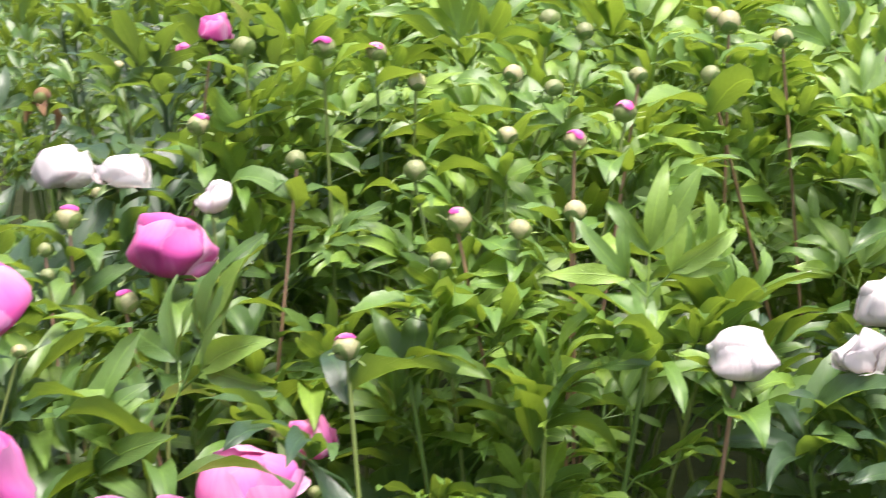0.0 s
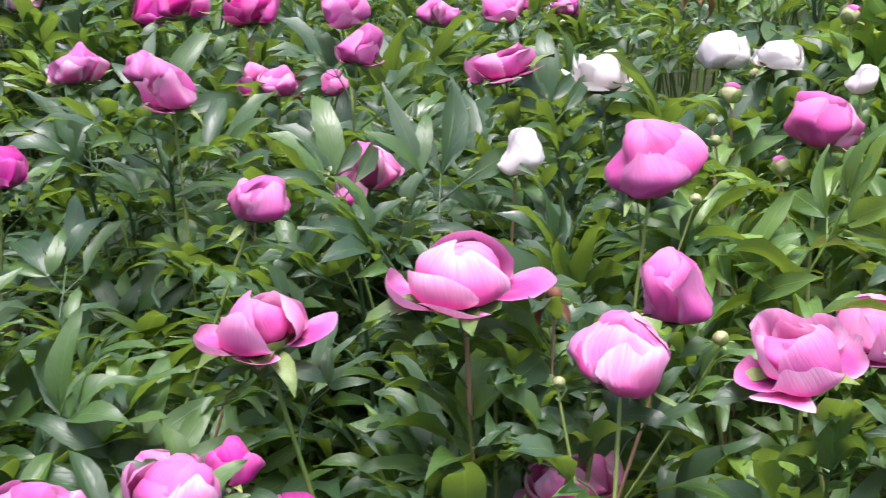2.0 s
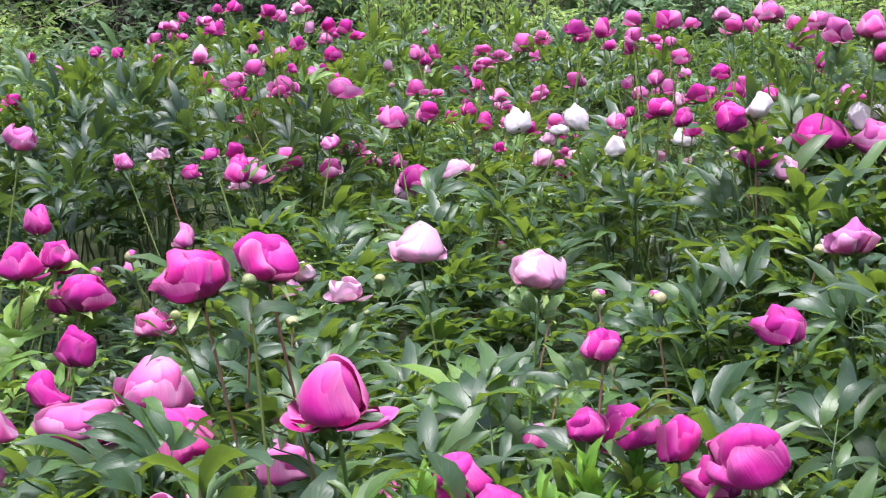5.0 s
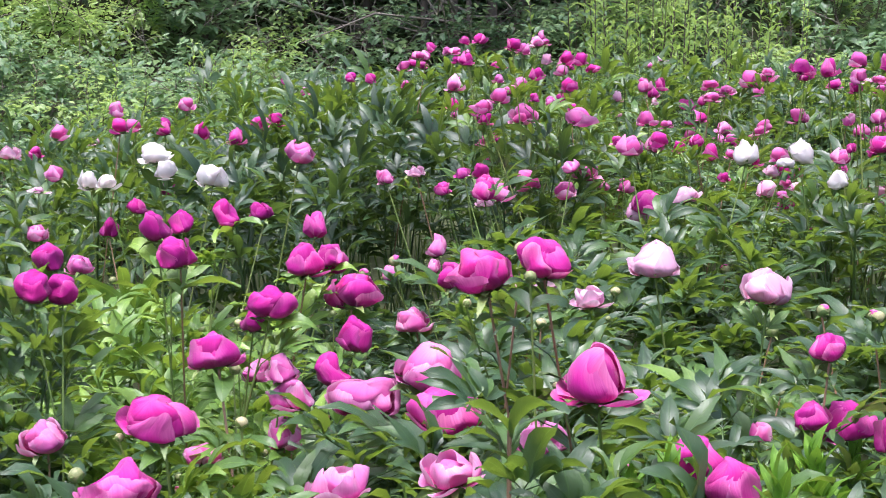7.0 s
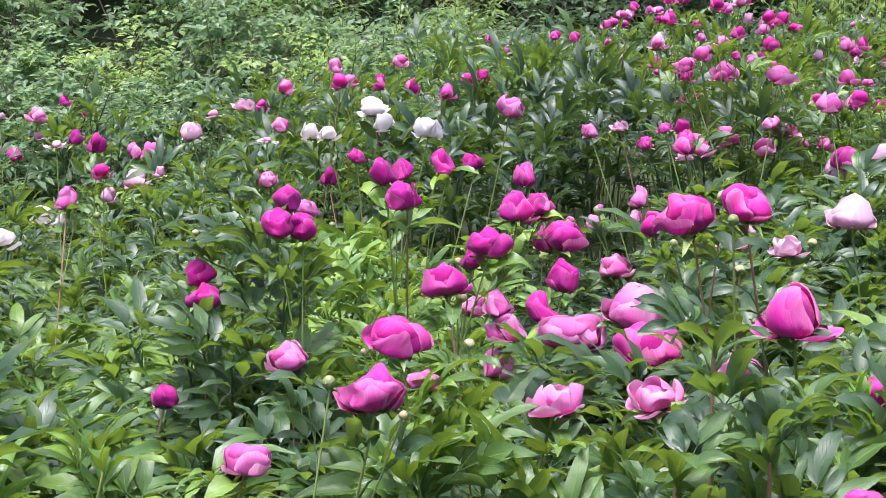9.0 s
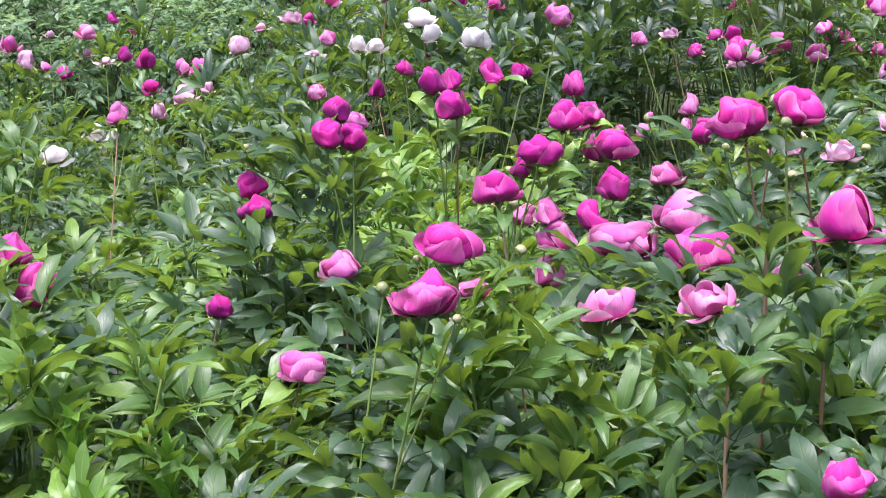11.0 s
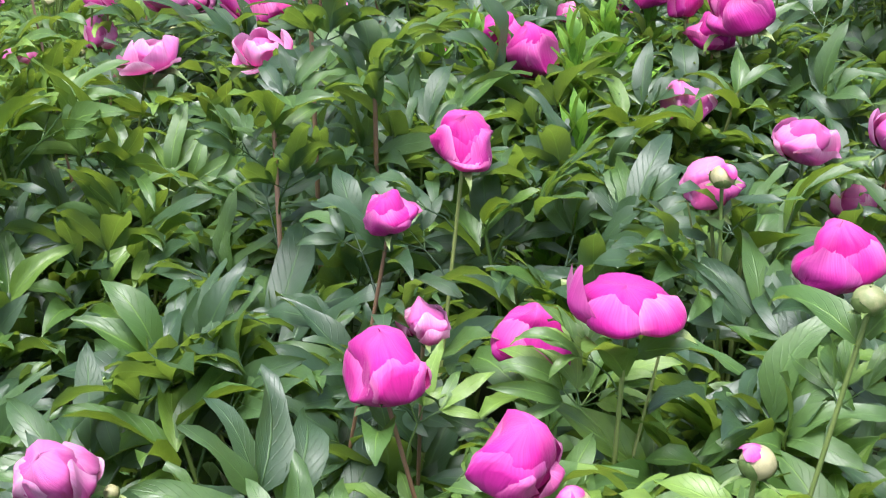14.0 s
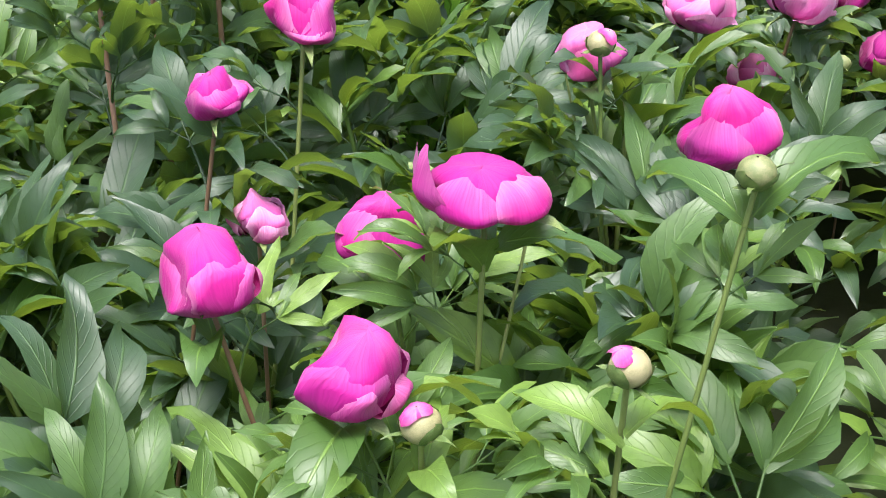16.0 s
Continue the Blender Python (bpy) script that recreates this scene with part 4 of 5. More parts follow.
bloom("bowl", "pink", 1.82, 4.38, 1.10, 0.137)
bloom("tulip", "white", 1.94, 4.42, 1.13, 0.063)
bloom("cup", "blush", 1.72, 4.47, 1.06, 0.088)
bloom("tulip", "white", 1.80, 5.30, 0.99, 0.061)
bloom("tulip", "white", 1.96, 5.32, 0.89, 0.058)
bloom("cup", "light", 1.82, 4.97, 1.35, 0.077)
bloom("cup", "light", 1.86, 4.81, 1.39, 0.078)
bloom("cup", "light", 1.82, 4.31, 1.36, 0.081)
bloom("cup", "light", 1.94, 4.36, 1.36, 0.089)
bloom("cup", "pink", 1.76, 5.38, 1.35, 0.072)
bloom("cup", "light", 1.67, 5.42, 1.36, 0.073)
bloom("cup", "pink", 1.98, 4.11, 1.10, 0.085)
bloom("bud", "pink", 0.67, 4.31, 0.81, 0.035)
bloom("bud", "pink", 0.75, 5.34, 0.67, 0.035)
bloom("bud", "pink", 0.76, 4.94, 0.74, 0.035)
bloom("bud_tip", "pink", 0.10, 4.41, 0.88, 0.038)
bloom("bud_tip", "pink", 0.02, 4.39, 0.85, 0.038)
bloom("bud_tip", "pink", 1.10, 4.86, 0.76, 0.038)
bloom("bud", "pink", 1.40, 4.37, 0.50, 0.035)
bloom("tulip", "pink", -0.07, 4.44, 0.89, 0.077)
bloom("bud_tip", "pink", 1.21, 4.28, -0.76, 0.044)
bloom("bud", "pink", -0.89, 5.10, 0.19, 0.033)
bloom("bud_tip", "pink", -1.31, 4.45, 0.42, 0.038)
bloom("bud", "pink", -1.55, 4.94, 0.27, 0.033)
bloom("bud", "pink", -1.23, 5.12, 0.68, 0.033)
bloom("bud", "pink", -1.54, 5.05, 0.75, 0.033)
bloom("bud", "pink", -0.40, 4.34, 0.72, 0.035)
bloom("bud_tip", "pink", -0.60, 4.61, 0.42, 0.038)
bloom("bud_tip", "pink", -0.31, 4.00, 0.72, 0.038)
bloom("bud", "pink", -0.78, 5.22, 0.69, 0.033)
bloom("bud", "pink", 2.17, 3.96, 0.71, 0.035)
bloom("bud", "pink", 2.54, 3.49, 0.40, 0.037)

# far blooms
bloom("tulip", "light", 5.47, 5.11, 0.92, 0.059)
bloom("tulip", "light", 7.18, 2.67, 0.97, 0.059)
bloom("tulip", "deep", -0.66, 5.67, 0.93, 0.055)
bloom("tulip", "deep", -0.81, 5.35, 0.84, 0.052)
bloom("cup", "blush", -2.51, 6.60, 0.22, 0.071)
bloom("bowl", "white", -1.99, 5.75, 0.63, 0.103)
bloom("cup", "white", -2.07, 6.22, 0.53, 0.070)
bloom("bowl", "white", -2.33, 6.75, 0.38, 0.102)
bloom("cup", "blush", -1.59, 5.33, 0.78, 0.070)
bloom("bowl", "blush", -1.58, 5.65, 0.79, 0.103)
bloom("cup", "pink", -1.56, 5.20, 0.88, 0.072)
bloom("bowl", "white", -1.85, 4.98, 0.69, 0.102)
bloom("tulip", "pink", -1.09, 5.63, 1.06, 0.054)
bloom("cup", "light", -0.85, 5.87, 1.19, 0.068)
bloom("cup", "pink", -0.78, 5.48, 1.16, 0.067)
bloom("cup", "light", -0.78, 5.79, 1.14, 0.067)
bloom("tulip", "pink", -0.70, 5.97, 1.12, 0.057)
bloom("cup", "light", -0.63, 6.01, 1.20, 0.069)
bloom("tulip", "pink", -0.62, 6.36, 1.07, 0.057)
bloom("cup", "pink", -0.43, 5.73, 1.10, 0.070)
bloom("cup", "pink", -0.37, 6.06, 1.12, 0.070)
bloom("cup", "pink", -0.34, 6.52, 1.10, 0.071)
bloom("cup", "blush", -1.10, 6.73, 1.00, 0.065)
bloom("bowl", "pink", -1.83, 6.75, 0.77, 0.103)
bloom("tulip", "light", -1.74, 6.20, 0.82, 0.059)
bloom("tulip", "deep", -1.65, 5.42, 0.95, 0.059)
bloom("tulip", "deep", -1.97, 6.13, 0.89, 0.059)
bloom("cup", "blush", -1.79, 5.40, 0.95, 0.071)
bloom("cup", "blush", -1.87, 5.43, 0.98, 0.072)
bloom("tulip", "deep", -2.34, 7.12, 0.95, 0.058)
bloom("cup", "light", -1.86, 5.42, 1.05, 0.072)
bloom("tulip", "pink", -2.49, 7.87, 0.82, 0.059)
bloom("cup", "blush", -1.73, 6.48, 0.70, 0.071)
bloom("cup", "pink", -2.25, 8.62, 0.36, 0.070)
bloom("cup", "blush", -2.35, 6.31, 0.96, 0.071)
bloom("cup", "light", -2.08, 5.28, 1.03, 0.071)
bloom("bowl", "light", -2.86, 7.47, 0.68, 0.102)
bloom("tulip", "deep", -2.28, 6.28, 0.80, 0.059)
bloom("cup", "pink", -0.36, 7.93, 1.19, 0.062)
bloom("cup", "light", -0.31, 8.78, 1.08, 0.064)
bloom("cup", "light", -0.04, 6.96, 1.24, 0.058)
bloom("cup", "pink", 0.05, 6.50, 1.26, 0.053)
bloom("tulip", "pink", 0.07, 8.91, 1.13, 0.053)
bloom("cup", "light", 0.19, 6.70, 1.30, 0.055)
bloom("cup", "light", 0.20, 7.89, 1.14, 0.061)
bloom("cup", "light", 0.26, 6.13, 1.36, 0.053)
bloom("tulip", "pink", 0.30, 6.58, 1.38, 0.045)
bloom("cup", "pink", 0.34, 8.61, 1.23, 0.062)
bloom("cup", "pink", 0.36, 6.09, 1.18, 0.053)
bloom("cup", "pink", 0.46, 6.16, 1.42, 0.057)
bloom("cup", "light", 0.73, 6.53, 1.40, 0.062)
bloom("bowl", "pink", 0.69, 7.86, 1.26, 0.087)
bloom("cup", "pink", 0.69, 6.18, 1.29, 0.062)
bloom("cup", "pink", 0.79, 6.05, 1.25, 0.068)
bloom("cup", "pink", 0.78, 6.09, 1.35, 0.068)
bloom("cup", "pink", 0.90, 6.51, 1.33, 0.066)
bloom("cup", "light", 0.47, 6.22, 1.03, 0.054)
bloom("cup", "light", 1.08, 6.00, 1.13, 0.075)
bloom("cup", "blush", 1.18, 7.27, 1.05, 0.071)
bloom("tulip", "light", 1.24, 6.91, 1.20, 0.058)
bloom("tulip", "pink", 1.37, 7.18, 1.19, 0.061)
bloom("cup", "blush", 1.69, 8.73, 1.25, 0.070)
bloom("cup", "pink", 1.42, 6.88, 1.12, 0.076)
bloom("bowl", "pink", 1.57, 7.32, 1.03, 0.106)
bloom("cup", "light", 1.60, 6.94, 1.17, 0.077)
bloom("cup", "light", 1.49, 6.11, 1.26, 0.078)
bloom("cup", "light", 1.60, 6.26, 1.27, 0.077)
bloom("cup", "light", 1.81, 7.19, 1.16, 0.076)
bloom("bowl", "light", 1.56, 7.33, 0.95, 0.106)
bloom("cup", "light", 1.52, 6.59, 1.04, 0.077)
bloom("cup", "light", 1.70, 7.15, 0.94, 0.071)
bloom("cup", "pink", 1.42, 5.82, 0.99, 0.074)
bloom("cup", "pink", 1.68, 6.11, 1.31, 0.075)
bloom("cup", "light", 1.77, 6.39, 1.10, 0.075)
bloom("cup", "pink", 1.54, 5.85, 0.94, 0.071)
bloom("cup", "pink", 1.62, 6.03, 0.79, 0.070)
bloom("tulip", "deep", 1.77, 6.03, 0.70, 0.055)
bloom("tulip", "light", 0.96, 6.24, 0.85, 0.051)
bloom("cup", "light", 2.42, 6.97, 1.07, 0.071)
bloom("cup", "pink", 2.08, 5.69, 1.16, 0.071)
bloom("bowl", "pink", 2.03, 5.78, 1.08, 0.114)
bloom("cup", "light", 2.15, 5.65, 1.12, 0.071)
bloom("tulip", "pink", 2.84, 7.04, 0.98, 0.059)
bloom("cup", "light", 1.99, 6.00, 1.09, 0.071)
bloom("cup", "light", 2.38, 5.82, 0.99, 0.071)
bloom("tulip", "white", 2.06, 6.76, 0.78, 0.054)
bloom("cup", "light", 2.25, 7.01, 0.74, 0.066)
bloom("cup", "white", 2.24, 5.71, 0.81, 0.072)
bloom("cup", "white", 2.70, 5.79, 0.82, 0.072)
bloom("tulip", "white", 2.60, 6.09, 0.72, 0.058)
bloom("tulip", "pink", 2.65, 6.12, 1.15, 0.059)
bloom("cup", "light", 2.49, 5.48, 1.07, 0.071)
bloom("cup", "light", 2.43, 5.88, 1.31, 0.072)
bloom("cup", "blush", 2.04, 6.35, 1.24, 0.071)
bloom("tulip", "light", 2.10, 6.80, 1.05, 0.059)
bloom("cup", "pink", 2.05, 6.29, 0.96, 0.071)
bloom("tulip", "pink", 2.66, 5.94, 0.03, 0.054)
bloom("tulip", "light", 3.07, 6.53, -0.11, 0.061)
bloom("bud", "pink", -1.06, 5.15, -0.14, 0.033)
bloom("bud_tip", "pink", -1.56, 5.42, 0.39, 0.036)
bloom("bud_tip", "pink", -2.07, 5.95, 0.27, 0.036)


# ---- grow them ----
COLOUR_WORDS = {"light": "light pink", "pink": "bright pink", "deep": "deep magenta", "white": "white", "blush": "pale blush pink", "dry": "withered"}

def on_the_bank(kind, colour, x, y, z, size):
    """Buds and blooms of the light green plants stand on the bank, a hand above its leaves."""
    side, out = math.degrees(math.atan2(0.65 - x, y - 1.28)), math.hypot(x - 0.65, y - 1.28)
    f = 1.0
    if side < -51 and kind.startswith("bud"):
        f = 1.25 / out
        while f < 1.5 and 1.366 + (z - 1.366) * f > 1.02 + ground_height(0.65 + (x - 0.65) * f, 1.28 + (y - 1.28) * f):
            f += 0.02
    elif side < -44 and out > 1.7:
        f = 1.3 / out
        while f < 1.0 and 1.366 + (z - 1.366) * f > 0.99 + ground_height(0.65 + (x - 0.65) * f, 1.28 + (y - 1.28) * f):
            f += 0.02
        return kind, colour, 0.65 + (x - 0.65) * f, 1.28 + (y - 1.28) * f, 1.366 + (z - 1.366) * f, size * f
    return kind, colour, 0.65 + (x - 0.65) * f, 1.28 + (y - 1.28) * f, 1.366 + (z - 1.366) * f, size * max(0.78, min(0.9 * f, 1.1))


BLOOMS = [on_the_bank(*b) for b in BLOOMS]
BLOOMS = [(k, c, x, y, z, q * (1 + 0.10 * ease((math.hypot(x - 0.2, y - 0.8) - 3.2) / 1.6) * (not k.startswith("bud")))) for k, c, x, y, z, q in BLOOMS]  # the blooms at the back are the full, open ones
BLOOMS = [("dish" if k == "cup" and c == "blush" and n % 3 else k, c, x, y, z, q * (1.12 if c == "white" and y > 4.5 else 1.0)) for n, (k, c, x, y, z, q) in enumerate(BLOOMS)]
r = random.Random(77)
for kind, colour, x, y, z, size in list(BLOOMS):  # far off the blooms stand in clusters
    d = math.hypot(x - 0.2, y - 0.8)
    if d > 3.9 and not kind.startswith("bud") and -46 < math.degrees(math.atan2(-(x - 0.2), y - 0.8)) < 2:
        for _ in range(r.choice((1, 2, 2, 3)) if d < 6 else r.choice((0, 1, 2, 2))):
            a, q = r.uniform(0, 6.3), r.uniform(1.0, 2.6) * size
            BLOOMS.append((r.choice(("cup", "tulip", "bowl", "globe")), colour if r.random() < 0.5 else r.choice(("pink", "light", "light", "blush")), x + q * math.cos(a), y + q * math.sin(a), z + r.uniform(-0.09, 0.02), size * r.uniform(0.6, 0.95)))

for one in BLOOMS:
    kind, colour, x, y, z, size = one
    near = min((p for p in PLANTS if "low" not in p), key=lambda p: (p["x"] - x) ** 2 + (p["y"] - y) ** 2)
    near["blooms"].append(one)


def canopy(p):
    """How high the leaves of a plant stand: just below the blooms round it."""
    near = sorted((math.hypot(b[2] - p["x"], b[3] - p["y"]), b[4] - 0.5 * b[5]) for b in BLOOMS)
    low = [z for d, z in near[:5] if d < 0.45]
    if p["az"] < -53:
        low = []
    h = (min(low) * 0.35 + 0.65 * sum(low) / len(low) - (0.05 if p["d"] < 1.8 else 0.03) if low else p["z"] + (0.97 if p["az"] < -42 else 0.88)) - p["z"]
    top = 0.88 if p["az"] < -53 else 0.74 if p["d"] < 0.66 else 0.70 if p["d"] < 1.5 and p["az"] < -45 else 1.05  # low beside the path
    return min(top, max(0.55, h))


HEADS = np.array([(b[2], b[3], b[4]) for b in BLOOMS])
SIZES = np.array([b[5] for b in BLOOMS])
TURNED = np.degrees(np.arctan2(0.2 - HEADS[:, 0], HEADS[:, 1] - 0.8))
PATH_SIDE = np.select([TURNED[:, None] < -40, TURNED[:, None] < -20], [(0.65, 1.28, 1.37), (0.33, 1.1, 1.43)], (0.09, 0.58, 1.48))  # where the path runs by
EYE_LEVEL = [(np.array(q), near) for q, near in (((0.65, 1.28, 1.37), 0.72), ((0.45, 1.18, 1.4), 0.72), ((0.33, 1.1, 1.43), 0.72), ((0.2, 0.95, 1.48), 0.72), ((0.1, 0.54, 1.42), 0.6), ((0.15, 0.66, 1.36), 0.6))]
WAYS = PATH_SIDE - HEADS
WAYS /= np.linalg.norm(WAYS, axis=1)[:, None]


def crowds(p, room=0.03, ahead=1.0):
    """Whether a leaf at p would grow into the open side of a bloom."""
    off = np.asarray(p) - HEADS
    along = np.clip((off * WAYS).sum(1), -0.02, ahead)
    gap = np.linalg.norm(off - along[:, None] * WAYS, axis=1)
    return bool((gap < 0.45 * SIZES + room).any())


FACING = {"wing": -0.2, "spread": -0.5, "hat": 0.0}  # how the blooms with a wide side stand


def grow_bloom(plant, base, one, index, far, tone):
    kind, colour, x, y, z, size = one
    r = np.random.default_rng(1000 + index)
    size *= 0.86 if kind.startswith("bud") else 1.0
    pick = int(r.integers(5 if far else VARIANTS))
    high = size * (1.0 if kind.startswith("bud") else height_of((FAR_BLOOMS if far else BLOOM_PIECES)[kind][pick]))
    tilt = 0.14 if kind.startswith("bud") else 0.22
    foot = Vector((x - base[0], y - base[1], z - 0.5 * high - base[2]))
    m = Matrix.LocRotScale(foot, Euler((r.uniform(-tilt, tilt), r.uniform(-tilt, tilt), r.uniform(0, 6.3))), Vector((size * r.uniform(0.95, 1.05), size, size * r.uniform(0.92, 1.08))))
    if kind in FACING:
        m = Matrix.LocRotScale(foot, Euler((0.05, 0.0, FACING[kind])), Vector((size, size, size)))
    start = np.array([r.uniform(-0.13, 0.13), r.uniform(-0.13, 0.13), 0.0])
    away = np.array([foot.x, foot.y, 0])
    if np.linalg.norm(away) > 0.3:
        start = away * (1 - 0.28 / np.linalg.norm(away)) + start
        start[2] = ground_height(base[0] + start[0], base[1] + start[1]) - base[2]
    line = arc(start, np.array(foot) + [0, 0, 0.02 * size], 0.45, 5 if far else 8)
    thick = (0.0016 + 0.018 * size) if kind.startswith("bud") else (0.0016 + 0.0075 * size)
    part("stem", make_mesh("stem", *tube(line, thick * 1.25, thick, 4 if far else 6), RED_STEM if r.random() < (0.1 if far else 0.4) else STEM), plant)
    if kind.startswith("bud"):
        top = part("bud", BUD_BALLS[index % 3] if kind != "bud_dry" else DRY_BUD, plant, m)
        part("calyx", BUD_SEPALS[index % 4], top)
        if kind == "bud_dry":
            for me, turn in ((DRY_LEAVES[0], 0.4), (DRY_LEAVES[1], 2.8), (DRY_LEAVES[2], 4.4)):
                part("withered_leaf", me, top, Matrix.LocRotScale((0, 0, 0.02), Euler((0.3, 0.5, turn)), Vector((1, 1, 1))), "brown withered leaf hanging from the bud")
        if kind == "bud_tip":
            for me in TIP_MESHES[index % 4]:
                part("petal", me, top)
    else:
        top = part("bloom", CALYX_MESHES[index % 5], plant, m)
        stock = petal_meshes(kind, colour, pick, far)
        for me in stock[1:2] + stock[-2:] if math.hypot(x - 0.2, y - 0.8) > 6 else stock[:1] + stock[-3:] if math.hypot(x - 0.2, y - 0.8) > 4.4 else stock:
            part("petal", me, top)
    if far and index % 2:
        at = [float(np.interp(0.88, np.linspace(0, 1, len(line)), line[:, i])) for i in range(3)]
        part("leaf", FAR_LEAVES[tone][index % 5], plant, Matrix.LocRotScale(at, Euler((0, -0.6, r.uniform(0, 6.3))), Vector((0.9, 0.9, 0.9))))
    if not far:
        part("leaf", BRACTS[tone][int(r.integers(7))], plant, Matrix.LocRotScale(foot - Vector((0, 0, r.uniform(0.015, 0.04))), Euler((0, 0, r.uniform(0, 6.3))), Vector((1, 1, 1)) * r.uniform(0.7, 1.1)))
        if r.random() < 0.42 and size > 0.05:  # a small side bud on a stalk of its own
            a, q = r.uniform(0, 6.3), 0.6 * size + 0.006
            end = foot + Vector((q * math.cos(a), q * math.sin(a), r.uniform(-0.03, 0.005)))
            part("stem", make_mesh("stem", *tube(arc(line[-3], np.array(end), 0.4, 5), 0.0018, 0.0014, 5), STEM), plant)
            small = part("bud", BUD_BALLS[index % 3], plant, Matrix.LocRotScale(end, Euler((r.uniform(-0.4, 0.4), r.uniform(-0.4, 0.4), 0)), Vector((1, 1, 1)) * r.uniform(0.012, 0.019)))
            part("calyx", BUD_SEPALS[index % 4], small)
        for f, rise in ((0.91, 0.6), (0.84, 0.7), (0.72, 0.5), (0.56, 0.5)) if r.random() < 0.7 and math.hypot(x - 0.2, y - 0.8) < 2.2 else ((0.86, 0.7), (0.68, 0.4)):
            at = [float(np.interp(f, np.linspace(0, 1, len(line)), line[:, i])) for i in range(3)]
            me = LEAF_MESHES[tone][int(r.integers(6))]
            s = r.uniform(0.75, 1.0) * (0.65 if f > 0.88 else 0.85)
            part("leaf", me, plant, Matrix.LocRotScale(at, Euler((r.uniform(-0.3, 0.3), -rise, r.uniform(0, 6.3))), Vector((s, s, s))))


FAR_LEAVES = {k: [make_mesh("leaf", *p, LEAF[k]) for p in FAR_PIECES[k]] for k in LEAF}
TIP_MESHES = [[make_mesh("petal", *p, PETAL["light"]) for p in two] for two in TIP_PIECES]
DRY_BUD = make_mesh("bud", *bud_ball(np.random.default_rng(2), 1.0), PETAL["dry"])

rng = np.random.default_rng(31)
DRY_LEAVES = [make_mesh("withered_leaf", *leaflet(rng, long, 0.55, 7, 3, arch=1.9, fold=0.9), PETAL["dry"]) for long in (1.4, 2.4, 1.8)]
count = 0
rest = {tone: Heap() for tone in LEAF}
for n, p in enumerate(PLANTS):
    if not p["blooms"] and math.hypot(p["x"] - 0.65, p["y"] - 0.95) < 0.3:
        continue
    r = np.random.default_rng(300 + n)
    base = (p["x"], p["y"], p["z"])
    height = canopy(p)
    if p["d"] > MID and not p["blooms"] and not p["leggy"]:
        for k in range(5 if p["d"] < 5.2 else 4):
            heap = FAR_HEAPS[p["tone"]][int(r.integers(12))]
            v, f, uv = heap.piece()
            rest[p["tone"]].add((v * np.array([1.1, 1.1, height / 0.8]), f, uv), turn_of(0, 0, k * 1.26 + r.uniform(0, 0.7)), base)
        continue
    plant = new("peony_plant")
    plant.location = base
    words = sorted({COLOUR_WORDS[b[1]] for b in p["blooms"] if not b[0].startswith("bud")})
    leaf_word = "dark green" if p["tone"] == "deep" else "light green"
    if words:
        label = f"{leaf_word} peony plant with {' and '.join(words[:2])} blooms"
    elif p["blooms"]:
        label = f"{leaf_word} peony plant with closed round buds"
    else:
        label = f"{leaf_word} peony plant with glossy leaves only"
    tagged(plant, label, "peony plant", "peonies in the field")
    if p["d"] < NEAR:
        for _ in range(12 if p["az"] < -53 else 10):
            bank = p["az"] < -53
            for tall in (1.0, 0.94, 0.88, 0.8):  # a shoot that would stand before a bloom stays lower
                line, a = shoot_line(r, height * tall, 0.29)
                head = np.array(base) + line[-1]
                free = not any(np.linalg.norm(head - q) < near for q, near in EYE_LEVEL)
                if free and (bank or not any(crowds(head + np.array(q), -0.005, 0.6) for q in ((0, 0, 0.02), (0.06, 0, 0.03), (-0.06, 0, 0.03), (0, 0.06, 0.03), (0, -0.06, 0.03)))):
                    break
            else:
                continue
            part("stem", make_mesh("stem", *tube(line, 0.0042, 0.0026, 5), STEM), plant)
            part("leaf", WHORL_MESHES[p["tone"]][int(r.integers(8))], plant, Matrix.LocRotScale(line[-1], Euler((r.uniform(-0.3, 0.3), r.uniform(-0.3, 0.3), r.uniform(0, 6.3))), Vector((1, 1, 1)) * r.uniform(0.85, 1.2)))
            for at, heading, rise, lean, s in leaf_places(r, line, a, (7 if bank else 5) + int(r.integers(2)))[1:]:
                rise += 0.3 * (p["tone"] != "deep")
                reach = np.array([math.cos(heading) * math.cos(rise), math.sin(heading) * math.cos(rise), math.sin(rise)])
                if not bank and any(crowds(np.array(base) + at + reach * f, 0.01, 0.8) for f in (0.08, 0.15, 0.21)):
                    continue
                if any(np.linalg.norm(np.array(base) + at + 0.15 * reach - q) < near for q, near in EYE_LEVEL):
                    continue
                s *= 0.74 if bank else 1.0
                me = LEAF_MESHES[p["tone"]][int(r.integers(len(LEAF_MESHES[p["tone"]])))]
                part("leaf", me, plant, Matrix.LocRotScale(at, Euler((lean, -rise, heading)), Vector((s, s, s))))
    else:
        mid = p["d"] < MID
        stock = (MID_SHOOTS if mid else FAR_SHOOTS)[p["tone"]]
        # these shoots carry the hollow's shade in their leaf colour
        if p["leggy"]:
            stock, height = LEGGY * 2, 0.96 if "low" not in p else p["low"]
        for k in range(8 if mid else 6):
            q, turn, tall = r.uniform(0.95, 1.2), k * (0.79 if mid else 1.05) + r.uniform(0, 0.5), height / 0.8
            low = tall - 0.07
            while tall > low and any(crowds((base[0] + f * math.cos(turn), base[1] + f * math.sin(turn), base[2] + 0.82 * tall + up), 0.02, 0.8) for f in (0.08, 0.2, 0.3) for up in (0.0, 0.05)):
                tall -= 0.06
